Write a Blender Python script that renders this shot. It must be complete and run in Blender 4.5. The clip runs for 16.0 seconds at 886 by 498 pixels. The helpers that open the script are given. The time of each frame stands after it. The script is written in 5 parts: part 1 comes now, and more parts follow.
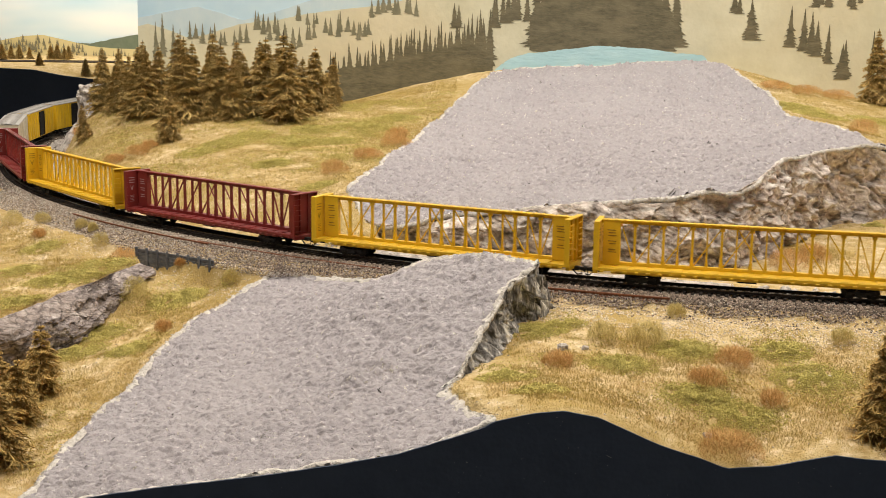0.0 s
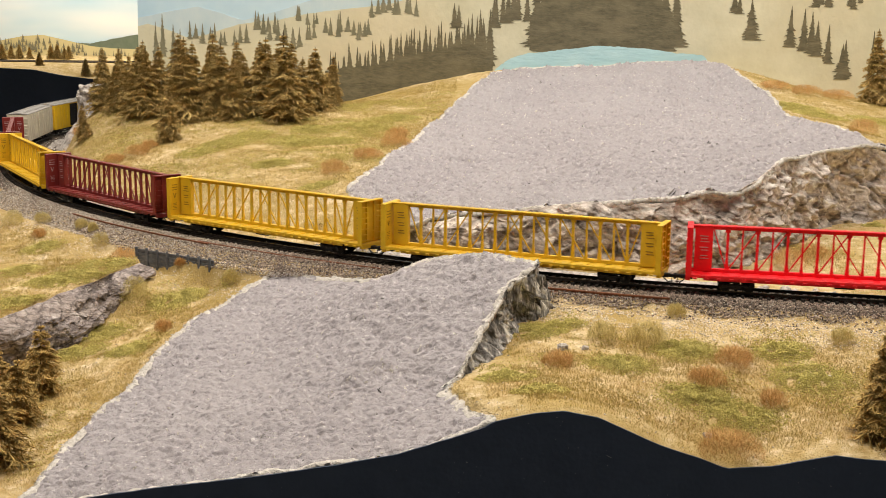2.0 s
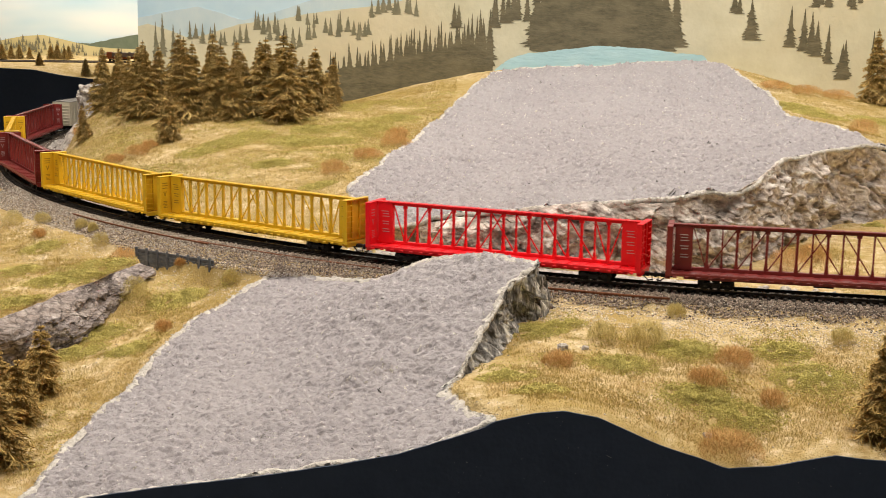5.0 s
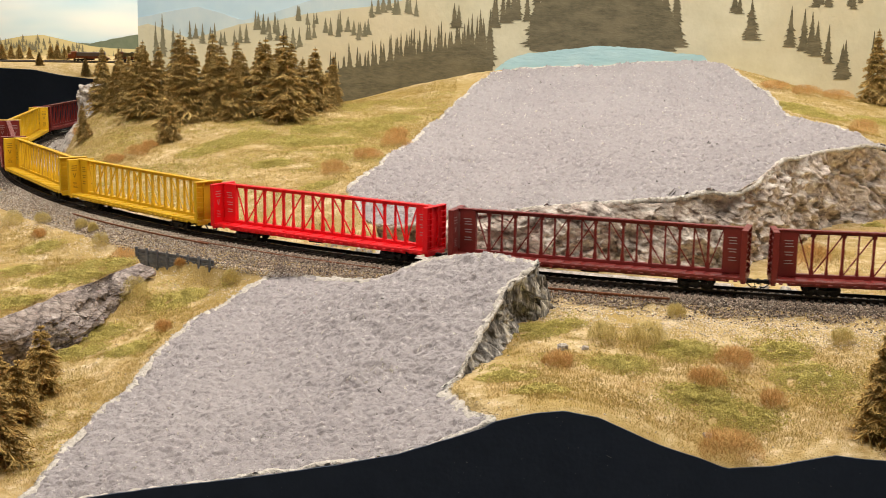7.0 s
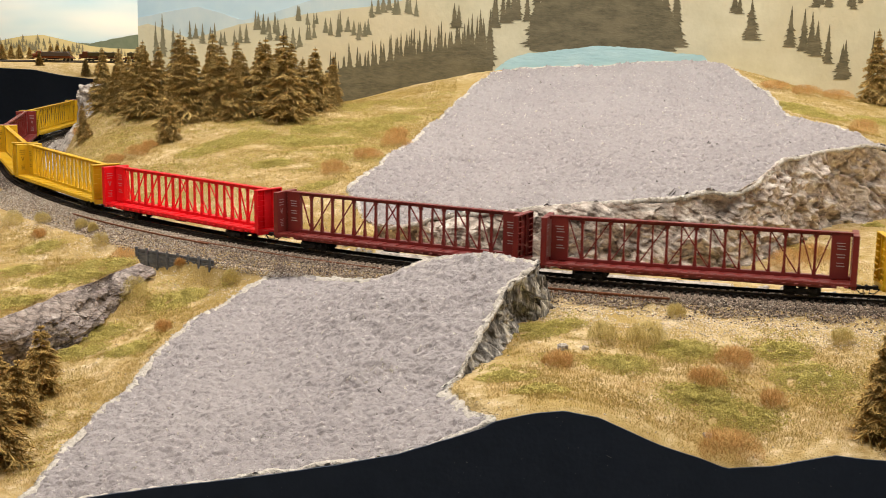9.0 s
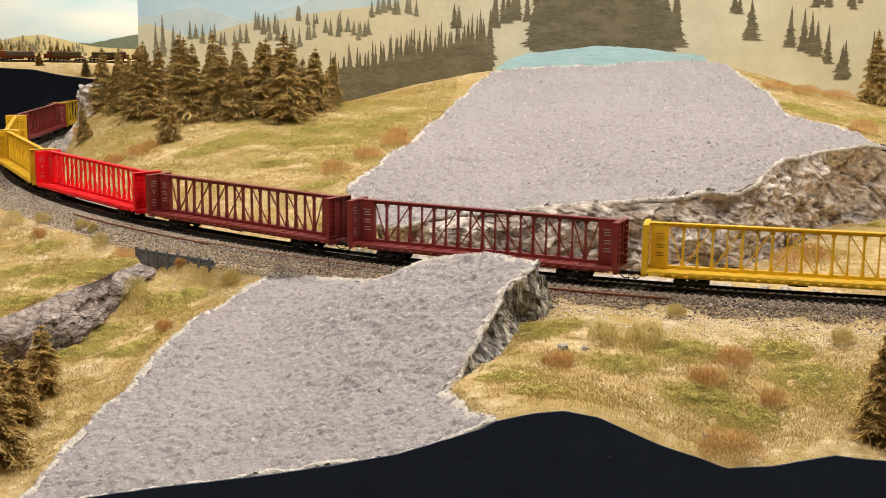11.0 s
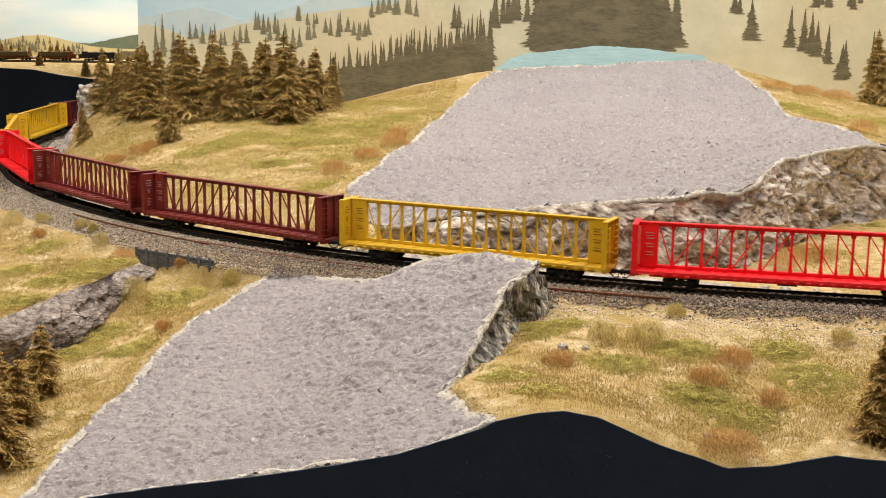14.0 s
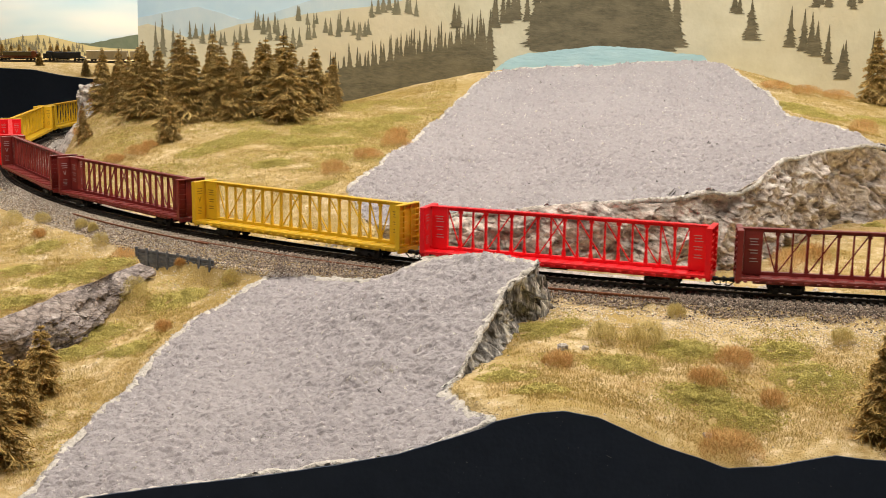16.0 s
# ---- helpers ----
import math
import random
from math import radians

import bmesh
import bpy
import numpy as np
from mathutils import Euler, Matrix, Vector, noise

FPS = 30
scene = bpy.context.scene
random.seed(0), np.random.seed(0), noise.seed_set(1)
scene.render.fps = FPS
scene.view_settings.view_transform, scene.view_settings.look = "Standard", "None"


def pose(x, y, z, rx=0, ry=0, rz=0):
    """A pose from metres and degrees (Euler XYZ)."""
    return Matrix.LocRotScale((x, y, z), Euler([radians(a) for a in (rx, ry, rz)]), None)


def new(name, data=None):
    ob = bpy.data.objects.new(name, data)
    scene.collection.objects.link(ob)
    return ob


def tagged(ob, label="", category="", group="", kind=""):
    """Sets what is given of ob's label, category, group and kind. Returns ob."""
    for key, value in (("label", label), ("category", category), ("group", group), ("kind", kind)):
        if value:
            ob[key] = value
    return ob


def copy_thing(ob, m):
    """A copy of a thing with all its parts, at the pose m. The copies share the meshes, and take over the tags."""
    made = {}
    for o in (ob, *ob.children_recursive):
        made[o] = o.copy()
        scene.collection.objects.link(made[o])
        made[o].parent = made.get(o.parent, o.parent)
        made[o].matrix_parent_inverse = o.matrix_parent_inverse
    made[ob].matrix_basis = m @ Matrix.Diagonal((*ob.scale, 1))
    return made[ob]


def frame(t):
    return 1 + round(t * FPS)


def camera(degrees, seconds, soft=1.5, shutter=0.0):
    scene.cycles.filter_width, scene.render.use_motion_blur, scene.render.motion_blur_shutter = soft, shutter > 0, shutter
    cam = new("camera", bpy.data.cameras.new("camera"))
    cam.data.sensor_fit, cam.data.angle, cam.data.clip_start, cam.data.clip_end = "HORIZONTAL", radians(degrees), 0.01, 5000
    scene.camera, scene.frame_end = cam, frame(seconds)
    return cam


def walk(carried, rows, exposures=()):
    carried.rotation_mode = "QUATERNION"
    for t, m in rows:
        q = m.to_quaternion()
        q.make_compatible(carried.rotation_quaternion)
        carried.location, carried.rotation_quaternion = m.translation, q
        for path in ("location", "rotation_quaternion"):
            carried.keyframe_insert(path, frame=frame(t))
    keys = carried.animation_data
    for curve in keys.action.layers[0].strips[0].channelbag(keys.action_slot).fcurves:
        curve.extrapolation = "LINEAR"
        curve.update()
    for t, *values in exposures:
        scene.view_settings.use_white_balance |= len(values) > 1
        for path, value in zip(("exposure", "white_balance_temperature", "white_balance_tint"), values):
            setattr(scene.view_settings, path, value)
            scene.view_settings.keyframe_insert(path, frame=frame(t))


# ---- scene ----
# A model railway: a freight train runs round a broad curve through unfinished plaster scenery.
# Metres; the rail tops lie at z = 0, the camera stands at the aisle.
cam = camera(40.0, 16.0, soft=0.7, shutter=0.35)
EYE = (0.0, 0.0, 0.2245)
CAMERA_POSE = pose(EYE[0], EYE[1], EYE[2], 90 - 10.85, 0, 0) @ pose(0, 0, 0, 0, 0, 0.69)
walk(cam, [(0.0, CAMERA_POSE), (16.0, CAMERA_POSE)], exposures=[(0.0, 0.0), (16.0, 0.0)])

# ---- light: a lit room, from unseen area lamps added overhead ----
world = bpy.data.worlds.new("world")
scene.world = world
world.use_nodes = True
world.node_tree.nodes["Background"].inputs[0].default_value = (1.0, 0.93, 0.82, 1)
world.node_tree.nodes["Background"].inputs[1].default_value = 0.12


def area_lamp(name, x, y, z, sx, sy, watts, colour=(1.0, 0.915, 0.80)):
    data = bpy.data.lights.new(name, "AREA")
    data.shape, data.size, data.size_y, data.energy, data.color = "RECTANGLE", sx, sy, watts, colour
    ob = new(name, data)
    ob.matrix_world = pose(x, y, z)
    return ob


area_lamp("ceiling_light", -0.75, 0.60, 1.42, 1.2, 0.12, 15.6)
area_lamp("ceiling_light", 0.78, 0.56, 1.42, 1.2, 0.12, 14.4)
# rear pair, added to brighten the hill and backdrop
area_lamp("ceiling_light", -0.50, 1.70, 1.42, 1.2, 0.12, 18.8)
area_lamp("ceiling_light", 0.95, 1.70, 1.42, 1.2, 0.12, 16.8)
# added over the far stretch to brighten its backdrop
area_lamp("ceiling_light", -2.2, 7.5, 1.42, 2.4, 0.3, 56)


# ---- materials ----
def nodes_of(name):
    m = bpy.data.materials.new(name)
    m.use_nodes = True
    return m, m.node_tree.nodes, m.node_tree.links, m.node_tree.nodes["Principled BSDF"]


def surface(name, stops, scale=40.0, detail=6.0, rough=0.85, bump=0.0, bump_scale=200.0, metal=0.0, second=None, second_scale=8.0,
            second_mix=0.6, spec=0.3, island=0.0, rnd=0.0, stretch=None, bump_distance=0.002, cracks=None, lumps=None):
    """Noise-driven colour at two scales with relief. stops: (position, colour) rows."""
    m, nd, ln, bsdf = nodes_of(name)
    co = nd.new("ShaderNodeTexCoord")
    src = co.outputs["Object"]
    if stretch:
        mp = nd.new("ShaderNodeMapping")
        mp.inputs["Scale"].default_value = stretch
        ln.new(src, mp.inputs["Vector"])
        src = mp.outputs["Vector"]
    n1 = nd.new("ShaderNodeTexNoise")
    n1.inputs["Scale"].default_value, n1.inputs["Detail"].default_value, n1.inputs["Roughness"].default_value = scale, detail, 0.65
    ln.new(src, n1.inputs["Vector"])
    ramp = nd.new("ShaderNodeValToRGB")
    while len(ramp.color_ramp.elements) < len(stops):
        ramp.color_ramp.elements.new(0.5)
    for e, (p, c) in zip(ramp.color_ramp.elements, stops):
        e.position, e.color = p, (*c, 1)
    ln.new(n1.outputs["Fac"], ramp.inputs["Fac"])
    colour = ramp.outputs["Color"]
    if second:
        n2 = nd.new("ShaderNodeTexNoise")
        n2.inputs["Scale"].default_value, n2.inputs["Detail"].default_value = second_scale, 3.0
        ln.new(src, n2.inputs["Vector"])
        r2 = nd.new("ShaderNodeValToRGB")
        r2.color_ramp.elements[0].position, r2.color_ramp.elements[1].position = 0.45, 0.62
        ln.new(n2.outputs["Fac"], r2.inputs["Fac"])
        k = nd.new("ShaderNodeMath")
        k.operation = "MULTIPLY"
        k.inputs[1].default_value = second_mix
        ln.new(r2.outputs["Color"], k.inputs[0])
        mix = nd.new("ShaderNodeMix")
        mix.data_type = "RGBA"
        ln.new(k.outputs[0], mix.inputs["Factor"])
        ln.new(colour, mix.inputs["A"])
        mix.inputs["B"].default_value = (*second, 1)
        colour = mix.outputs["Result"]
    if cracks:
        vs, depth = cracks
        nw = nd.new("ShaderNodeTexNoise")
        nw.inputs["Scale"].default_value, nw.inputs["Detail"].default_value = vs * 1.3, 4.0
        ln.new(src, nw.inputs["Vector"])
        warp = nd.new("ShaderNodeMix")
        warp.data_type = "RGBA"
        warp.blend_type = "LINEAR_LIGHT"
        warp.inputs["Factor"].default_value = 0.012
        ln.new(src, warp.inputs["A"])
        ln.new(nw.outputs["Color"], warp.inputs["B"])
        vo = nd.new("ShaderNodeTexVoronoi")
        vo.feature = "DISTANCE_TO_EDGE"
        vo.inputs["Scale"].default_value = vs
        ln.new(warp.outputs["Result"], vo.inputs["Vector"])
        cr = nd.new("ShaderNodeMapRange")
        cr.inputs["From Min"].default_value, cr.inputs["From Max"].default_value = 0.0, 0.09
        cr.inputs["To Min"].default_value, cr.inputs["To Max"].default_value = depth, 0.0
        ln.new(vo.outputs["Distance"], cr.inputs["Value"])
        mc = nd.new("ShaderNodeMix")
        mc.data_type = "RGBA"
        ln.new(cr.outputs["Result"], mc.inputs["Factor"])
        ln.new(colour, mc.inputs["A"])
        mc.inputs["B"].default_value = (0.03, 0.025, 0.022, 1)
        colour = mc.outputs["Result"]
    if island or rnd:
        if island:
            g = nd.new("ShaderNodeNewGeometry")
            val, amount = g.outputs["Random Per Island"], island
        else:
            g = nd.new("ShaderNodeObjectInfo")
            val, amount = g.outputs["Random"], rnd
        mr = nd.new("ShaderNodeMapRange")
        mr.inputs["To Min"].default_value, mr.inputs["To Max"].default_value = 1 - amount, 1 + amount
        ln.new(val, mr.inputs["Value"])
        hs = nd.new("ShaderNodeHueSaturation")
        ln.new(mr.outputs["Result"], hs.inputs["Value"])
        ln.new(colour, hs.inputs["Color"])
        colour = hs.outputs["Color"]
    ln.new(colour, bsdf.inputs["Base Color"])
    bsdf.inputs["Roughness"].default_value, bsdf.inputs["Metallic"].default_value = rough, metal
    bsdf.inputs["Specular IOR Level"].default_value = spec
    if bump:
        nb = nd.new("ShaderNodeTexNoise")
        nb.inputs["Scale"].default_value, nb.inputs["Detail"].default_value = bump_scale, 5.0
        ln.new(src, nb.inputs["Vector"])
        b = nd.new("ShaderNodeBump")
        b.inputs["Strength"].default_value, b.inputs["Distance"].default_value = bump, bump_distance
        ln.new(nb.outputs["Fac"], b.inputs["Height"])
        if lumps:
            nl = nd.new("ShaderNodeTexNoise")
            nl.inputs["Scale"].default_value, nl.inputs["Detail"].default_value = lumps[0], 4.0
            ln.new(src, nl.inputs["Vector"])
            bl = nd.new("ShaderNodeBump")
            bl.inputs["Strength"].default_value, bl.inputs["Distance"].default_value = lumps[1], lumps[2]
            ln.new(nl.outputs["Fac"], bl.inputs["Height"])
            ln.new(bl.outputs["Normal"], b.inputs["Normal"])
        ln.new(b.outputs["Normal"], bsdf.inputs["Normal"])
    return m


def paint(name, c, rough=0.45, dirt=0.12, bump=0.05):
    d = tuple(v * (1 - dirt) for v in c)
    l = tuple(min(1, v * (1 + dirt * 0.7)) for v in c)
    return surface(name, [(0.3, d), (0.7, l)], scale=180, rough=rough, bump=bump, bump_scale=700, second=tuple(v * 0.75 + 0.02 for v in c),
                   second_scale=30, second_mix=0.25, spec=0.4, bump_distance=0.0005)


SOIL = surface("sandy_soil", [(0.30, (0.40, 0.28, 0.115)), (0.44, (0.53, 0.39, 0.185)), (0.56, (0.64, 0.50, 0.28)), (0.70, (0.82, 0.69, 0.48))], scale=80, detail=9, rough=0.95,
               bump=0.8, bump_scale=650, second=(0.44, 0.315, 0.11), second_scale=15, second_mix=0.75, spec=0.1, lumps=(160, 0.6, 0.003))
PLASTER = surface("grey_plaster", [(0.28, (0.300, 0.275, 0.290)), (0.42, (0.382, 0.354, 0.368)), (0.58, (0.412, 0.383, 0.396)), (0.69, (0.62, 0.586, 0.587))], scale=250, detail=9, rough=0.92,
                  bump=0.7, bump_scale=900, second=(0.450, 0.420, 0.432), second_scale=6, second_mix=0.45, spec=0.15, lumps=(260, 1.0, 0.0026), bump_distance=0.0008)
PLASTER_LIP = surface("raw_plaster_edge", [(0.3, (0.47, 0.435, 0.395)), (0.7, (0.76, 0.72, 0.665))], scale=190, rough=0.95, bump=0.8, bump_scale=600, lumps=(260, 0.8, 0.002))
ROCK = surface("carved_rock", [(0.33, (0.15, 0.122, 0.108)), (0.41, (0.46, 0.39, 0.35)), (0.50, (0.68, 0.60, 0.545)), (0.58, (0.84, 0.765, 0.70)), (0.65, (1.0, 0.96, 0.91))], scale=115,
               detail=15, rough=0.9, bump=0.6, bump_scale=600, second=(0.68, 0.56, 0.45), second_scale=18, second_mix=0.22, spec=0.2, cracks=(20, 0.5), lumps=(300, 0.7, 0.0015),
               bump_distance=0.0010, stretch=(0.8, 0.8, 1.3))
ROCK_MAUVE = surface("weathered_grey_rock", [(0.28, (0.12, 0.10, 0.098)), (0.42, (0.27, 0.228, 0.220)), (0.54, (0.40, 0.342, 0.325)), (0.70, (0.66, 0.59, 0.55))], scale=120,
                     detail=13, rough=0.9, bump=0.9, bump_scale=480, second=(0.36, 0.29, 0.24), second_scale=22, second_mix=0.4, spec=0.2, cracks=(60, 0.5), lumps=(200, 1.0, 0.004),
                     bump_distance=0.002, stretch=(0.7, 0.7, 1.5))
ROCK_GREY = surface("grey_rock", [(0.34, (0.035, 0.034, 0.035)), (0.44, (0.20, 0.19, 0.185)), (0.53, (0.42, 0.40, 0.38)), (0.60, (0.92, 0.89, 0.84))], scale=120, detail=13, rough=0.9,
                    bump=1.0, bump_scale=420, second=(0.34, 0.315, 0.29), second_scale=22, second_mix=0.3, stretch=(1, 1, 0.3), cracks=(60, 0.6), lumps=(200, 1.0, 0.003), bump_distance=0.002)
ROCK_PALE = surface("pale_rock", [(0.3, (0.24, 0.21, 0.19)), (0.5, (0.50, 0.455, 0.42)), (0.7, (0.74, 0.69, 0.64))], scale=80, detail=11, rough=0.9,
                    bump=1.0, bump_scale=240, cracks=(45, 0.35), lumps=(90, 1.0, 0.006))
BALLAST = surface("ballast_stone", [(0.3, (0.14, 0.105, 0.085)), (0.7, (0.34, 0.265, 0.22))], scale=300, rough=0.9, island=0.75, spec=0.2)
BALLAST_BED = surface("ballast_bed", [(0.3, (0.05, 0.042, 0.036)), (0.7, (0.24, 0.20, 0.175))], scale=600, rough=0.95, bump=1.0, bump_scale=700, spec=0.1)
FASCIA_BLACK = surface("black_fascia_paint", [(0.3, (0.028, 0.042, 0.074)), (0.7, (0.038, 0.055, 0.094))], scale=60, rough=0.42, bump=0.08,
                       bump_scale=300, second=(0.044, 0.062, 0.104), second_scale=6, spec=0.4)
LINT = surface("pale_lint", [(0.3, (0.12, 0.13, 0.16)), (0.7, (0.30, 0.31, 0.34))], scale=300, rough=0.9)
RAIL_STEEL = surface("rail_steel", [(0.3, (0.03, 0.026, 0.024)), (0.7, (0.07, 0.055, 0.048))], scale=400, rough=0.4, metal=0.6)
RAIL_RUST = surface("rusty_rail", [(0.3, (0.14, 0.05, 0.025)), (0.7, (0.30, 0.12, 0.06))], scale=200, rough=0.85, bump=0.4)
TIE = surface("black_tie", [(0.3, (0.022, 0.018, 0.016)), (0.7, (0.06, 0.048, 0.04))], scale=300, rough=0.8, rnd=0.4)
BLACK_PLASTIC = surface("black_plastic", [(0.3, (0.008, 0.008, 0.009)), (0.7, (0.022, 0.02, 0.02))], scale=300, rough=0.55)
YELLOW = paint("yellow_car_paint", (0.76, 0.475, 0.020), dirt=0.08)
RED = paint("bright_red_car_paint", (0.90, 0.006, 0.016), dirt=0.06)
MAROON = paint("maroon_car_paint", (0.225, 0.029, 0.026), rough=0.36)
CREAM = paint("cream_car_paint", (0.62, 0.56, 0.44), rough=0.6)
ROOF_GREY = paint("grey_roof_paint", (0.42, 0.40, 0.38), rough=0.6)
RED_MARK = paint("faded_white_lettering", (0.62, 0.30, 0.30))
MAROON_MARK = paint("greyed_lettering", (0.48, 0.39, 0.39))
BLACK_MARK = paint("dark_lettering", (0.26, 0.145, 0.014))
NEEDLES = surface("dry_olive_needles", [(0.3, (0.42, 0.30, 0.11)), (0.7, (0.68, 0.51, 0.22))], scale=150, rough=0.9, island=0.4, spec=0.1)
NEEDLES_DARK = surface("dry_brown_needles", [(0.3, (0.40, 0.265, 0.09)), (0.7, (0.64, 0.455, 0.17))], scale=150, rough=0.9, island=0.4, spec=0.1)
BARK = surface("bark", [(0.3, (0.05, 0.032, 0.018)), (0.7, (0.12, 0.08, 0.045))], scale=300, rough=0.95)
STRAW = surface("straw_grass", [(0.3, (0.50, 0.36, 0.12)), (0.7, (0.68, 0.52, 0.22))], scale=60, rough=0.9, island=0.25, spec=0.1)
RUST_GRASS = surface("russet_grass", [(0.3, (0.54, 0.32, 0.125)), (0.7, (0.74, 0.48, 0.21))], scale=60, rough=0.9, island=0.25, spec=0.1)
TUFT_OLIVE = surface("pale_olive_grass", [(0.3, (0.50, 0.41, 0.15)), (0.7, (0.74, 0.62, 0.28))], scale=60, rough=0.9, island=0.25, spec=0.1)
OLIVE_GRASS = surface("olive_grass", [(0.3, (0.34, 0.26, 0.065)), (0.7, (0.52, 0.405, 0.135))], scale=60, rough=0.9, island=0.25, spec=0.1)
FOAM = surface("green_foam", [(0.3, (0.44, 0.375, 0.105)), (0.7, (0.66, 0.575, 0.21))], scale=120, rough=0.95, island=0.3, spec=0.05)
FOAM_GOLD = surface("golden_turf", [(0.3, (0.42, 0.30, 0.09)), (0.7, (0.62, 0.47, 0.18))], scale=120, rough=0.95, island=0.35, spec=0.05)
SKY_PAINT = surface("sky_paint", [(0.3, (0.46, 0.66, 0.80)), (0.7, (0.64, 0.79, 0.87))], scale=5, rough=0.7)
SKY_FAR = surface("hazy_sky_paint", [(0.35, (0.52, 0.74, 0.88)), (0.6, (0.88, 0.92, 0.93))], scale=1.1, detail=3, rough=0.8, stretch=(0.5, 1, 2.2))
HILL_PAINT = surface("tan_hill_paint", [(0.3, (0.59, 0.56, 0.40)), (0.7, (0.71, 0.68, 0.51))], scale=14, rough=0.75, bump=0.35, bump_scale=90, second=(0.68, 0.58, 0.39), second_scale=4.5,
                     second_mix=0.45, lumps=(18, 0.3, 0.004))
HILL_FAR = surface("pale_far_hill_paint", [(0.3, (0.47, 0.62, 0.70)), (0.7, (0.62, 0.72, 0.75))], scale=14, rough=0.75, stretch=(1.6, 1, 0.7))
TREE_PAINT = surface("dark_olive_tree_paint", [(0.3, (0.095, 0.088, 0.055)), (0.7, (0.185, 0.162, 0.100))], scale=110, rough=0.75, bump=0.4, bump_scale=200, second=(0.215, 0.185, 0.115), second_scale=30, second_mix=0.6, stretch=(0.6, 1, 1.6))
TREE_PAINT_PALE = surface("pale_olive_tree_paint", [(0.3, (0.16, 0.155, 0.098)), (0.7, (0.28, 0.26, 0.175))], scale=60, rough=0.75)
BLUE_PAINT = surface("pale_blue_paint", [(0.3, (0.40, 0.64, 0.70)), (0.7, (0.53, 0.75, 0.79))], scale=60, rough=0.6, bump=0.5, bump_scale=120, stretch=(0.4, 1, 1.5))
WALL_PAINT = surface("room_wall_paint", [(0.3, (0.60, 0.57, 0.52)), (0.7, (0.66, 0.63, 0.58))], scale=4, rough=0.9)
# grey raised so the unseen floor bounces light onto fascia and undersides
FLOOR_MAT = surface("bounce_grey_floor", [(0.3, (0.20, 0.195, 0.19)), (0.7, (0.30, 0.29, 0.28))], scale=200, rough=1.0)
TIMBER_BLACK = surface("black_stained_timber", [(0.3, (0.075, 0.080, 0.095)), (0.7, (0.17, 0.178, 0.20))], scale=150, rough=0.8, bump=0.5, bump_scale=300, rnd=0.2)


# ---- mesh helpers ----
def mesh_from(name, verts, faces, material, smooth=False):
    me = bpy.data.meshes.new(name)
    me.from_pydata([tuple(v) for v in verts], [], [tuple(f) for f in faces])
    me.materials.append(material)
    if smooth:
        me.polygons.foreach_set("use_smooth", [True] * len(me.polygons))
    me.update()
    return me


def part(name, bm, material, parent=None, label="", smooth=False):
    me = bpy.data.meshes.new(name)
    bm.to_mesh(me)
    bm.free()
    me.materials.append(material)
    if smooth:
        me.polygons.foreach_set("use_smooth", [True] * len(me.polygons))
    ob = new(name, me)
    ob.parent = parent
    return tagged(ob, label=label)


def add_box(bm, cx, cy, cz, sx, sy, sz, turn=None, bevel=0.0):
    m = Matrix.Translation((cx, cy, cz)) @ (turn.to_4x4() if turn else Matrix()) @ Matrix.Diagonal((sx, sy, sz, 1))
    made = bmesh.ops.create_cube(bm, size=1, matrix=m)["verts"]
    if bevel:
        edges = list({e for v in made for e in v.link_edges})
        bmesh.ops.bevel(bm, geom=edges, offset=bevel, segments=1, affect="EDGES")
    return bm


def box(*a, **k):
    return add_box(bmesh.new(), *a, **k)


def bar(bm, p, q, w, d):
    """A square bar from p to q."""
    p, q = Vector(p), Vector(q)
    turn = (q - p).to_track_quat("X", "Z").to_matrix()
    c = (p + q) / 2
    return add_box(bm, c.x, c.y, c.z, (q - p).length, w, d, turn)


def cyl(bm, p, q, r, n=10, r2=None):
    p, q = Vector(p), Vector(q)
    m = Matrix.Translation((p + q) / 2) @ (q - p).to_track_quat("Z", "Y").to_matrix().to_4x4()
    bmesh.ops.create_cone(bm, cap_ends=True, segments=n, radius1=r, radius2=r if r2 is None else r2, depth=(q - p).length, matrix=m)
    return bm


# ---- the line of the track: a broad curve with an easement ----
STEP = 0.005
S_LINE = np.arange(-1.6, 3.0, STEP)
BEND = np.interp(S_LINE, [-1.6, -0.8, -0.4, 0.0, 0.4, 0.8, 3.0], [-0.40, -0.52, -0.62, -0.73, -0.757, -0.783, -0.783])
I_ZERO = int(np.argmin(abs(S_LINE)))
TURN = np.cumsum(BEND) * STEP
TURN = TURN - TURN[I_ZERO] + radians(159.85)
LINE_X = np.cumsum(np.cos(TURN)) * STEP
LINE_Y = np.cumsum(np.sin(TURN)) * STEP
LINE_X, LINE_Y = LINE_X - LINE_X[I_ZERO] + 0.128, LINE_Y - LINE_Y[I_ZERO] + 1.045


def on_track(s, side=0.0):
    """Point of the track at s; side: metres to the outside of the curve."""
    x, y, a = np.interp(s, S_LINE, LINE_X), np.interp(s, S_LINE, LINE_Y), np.interp(s, S_LINE, TURN)
    return x - side * math.sin(a), y + side * math.cos(a), a


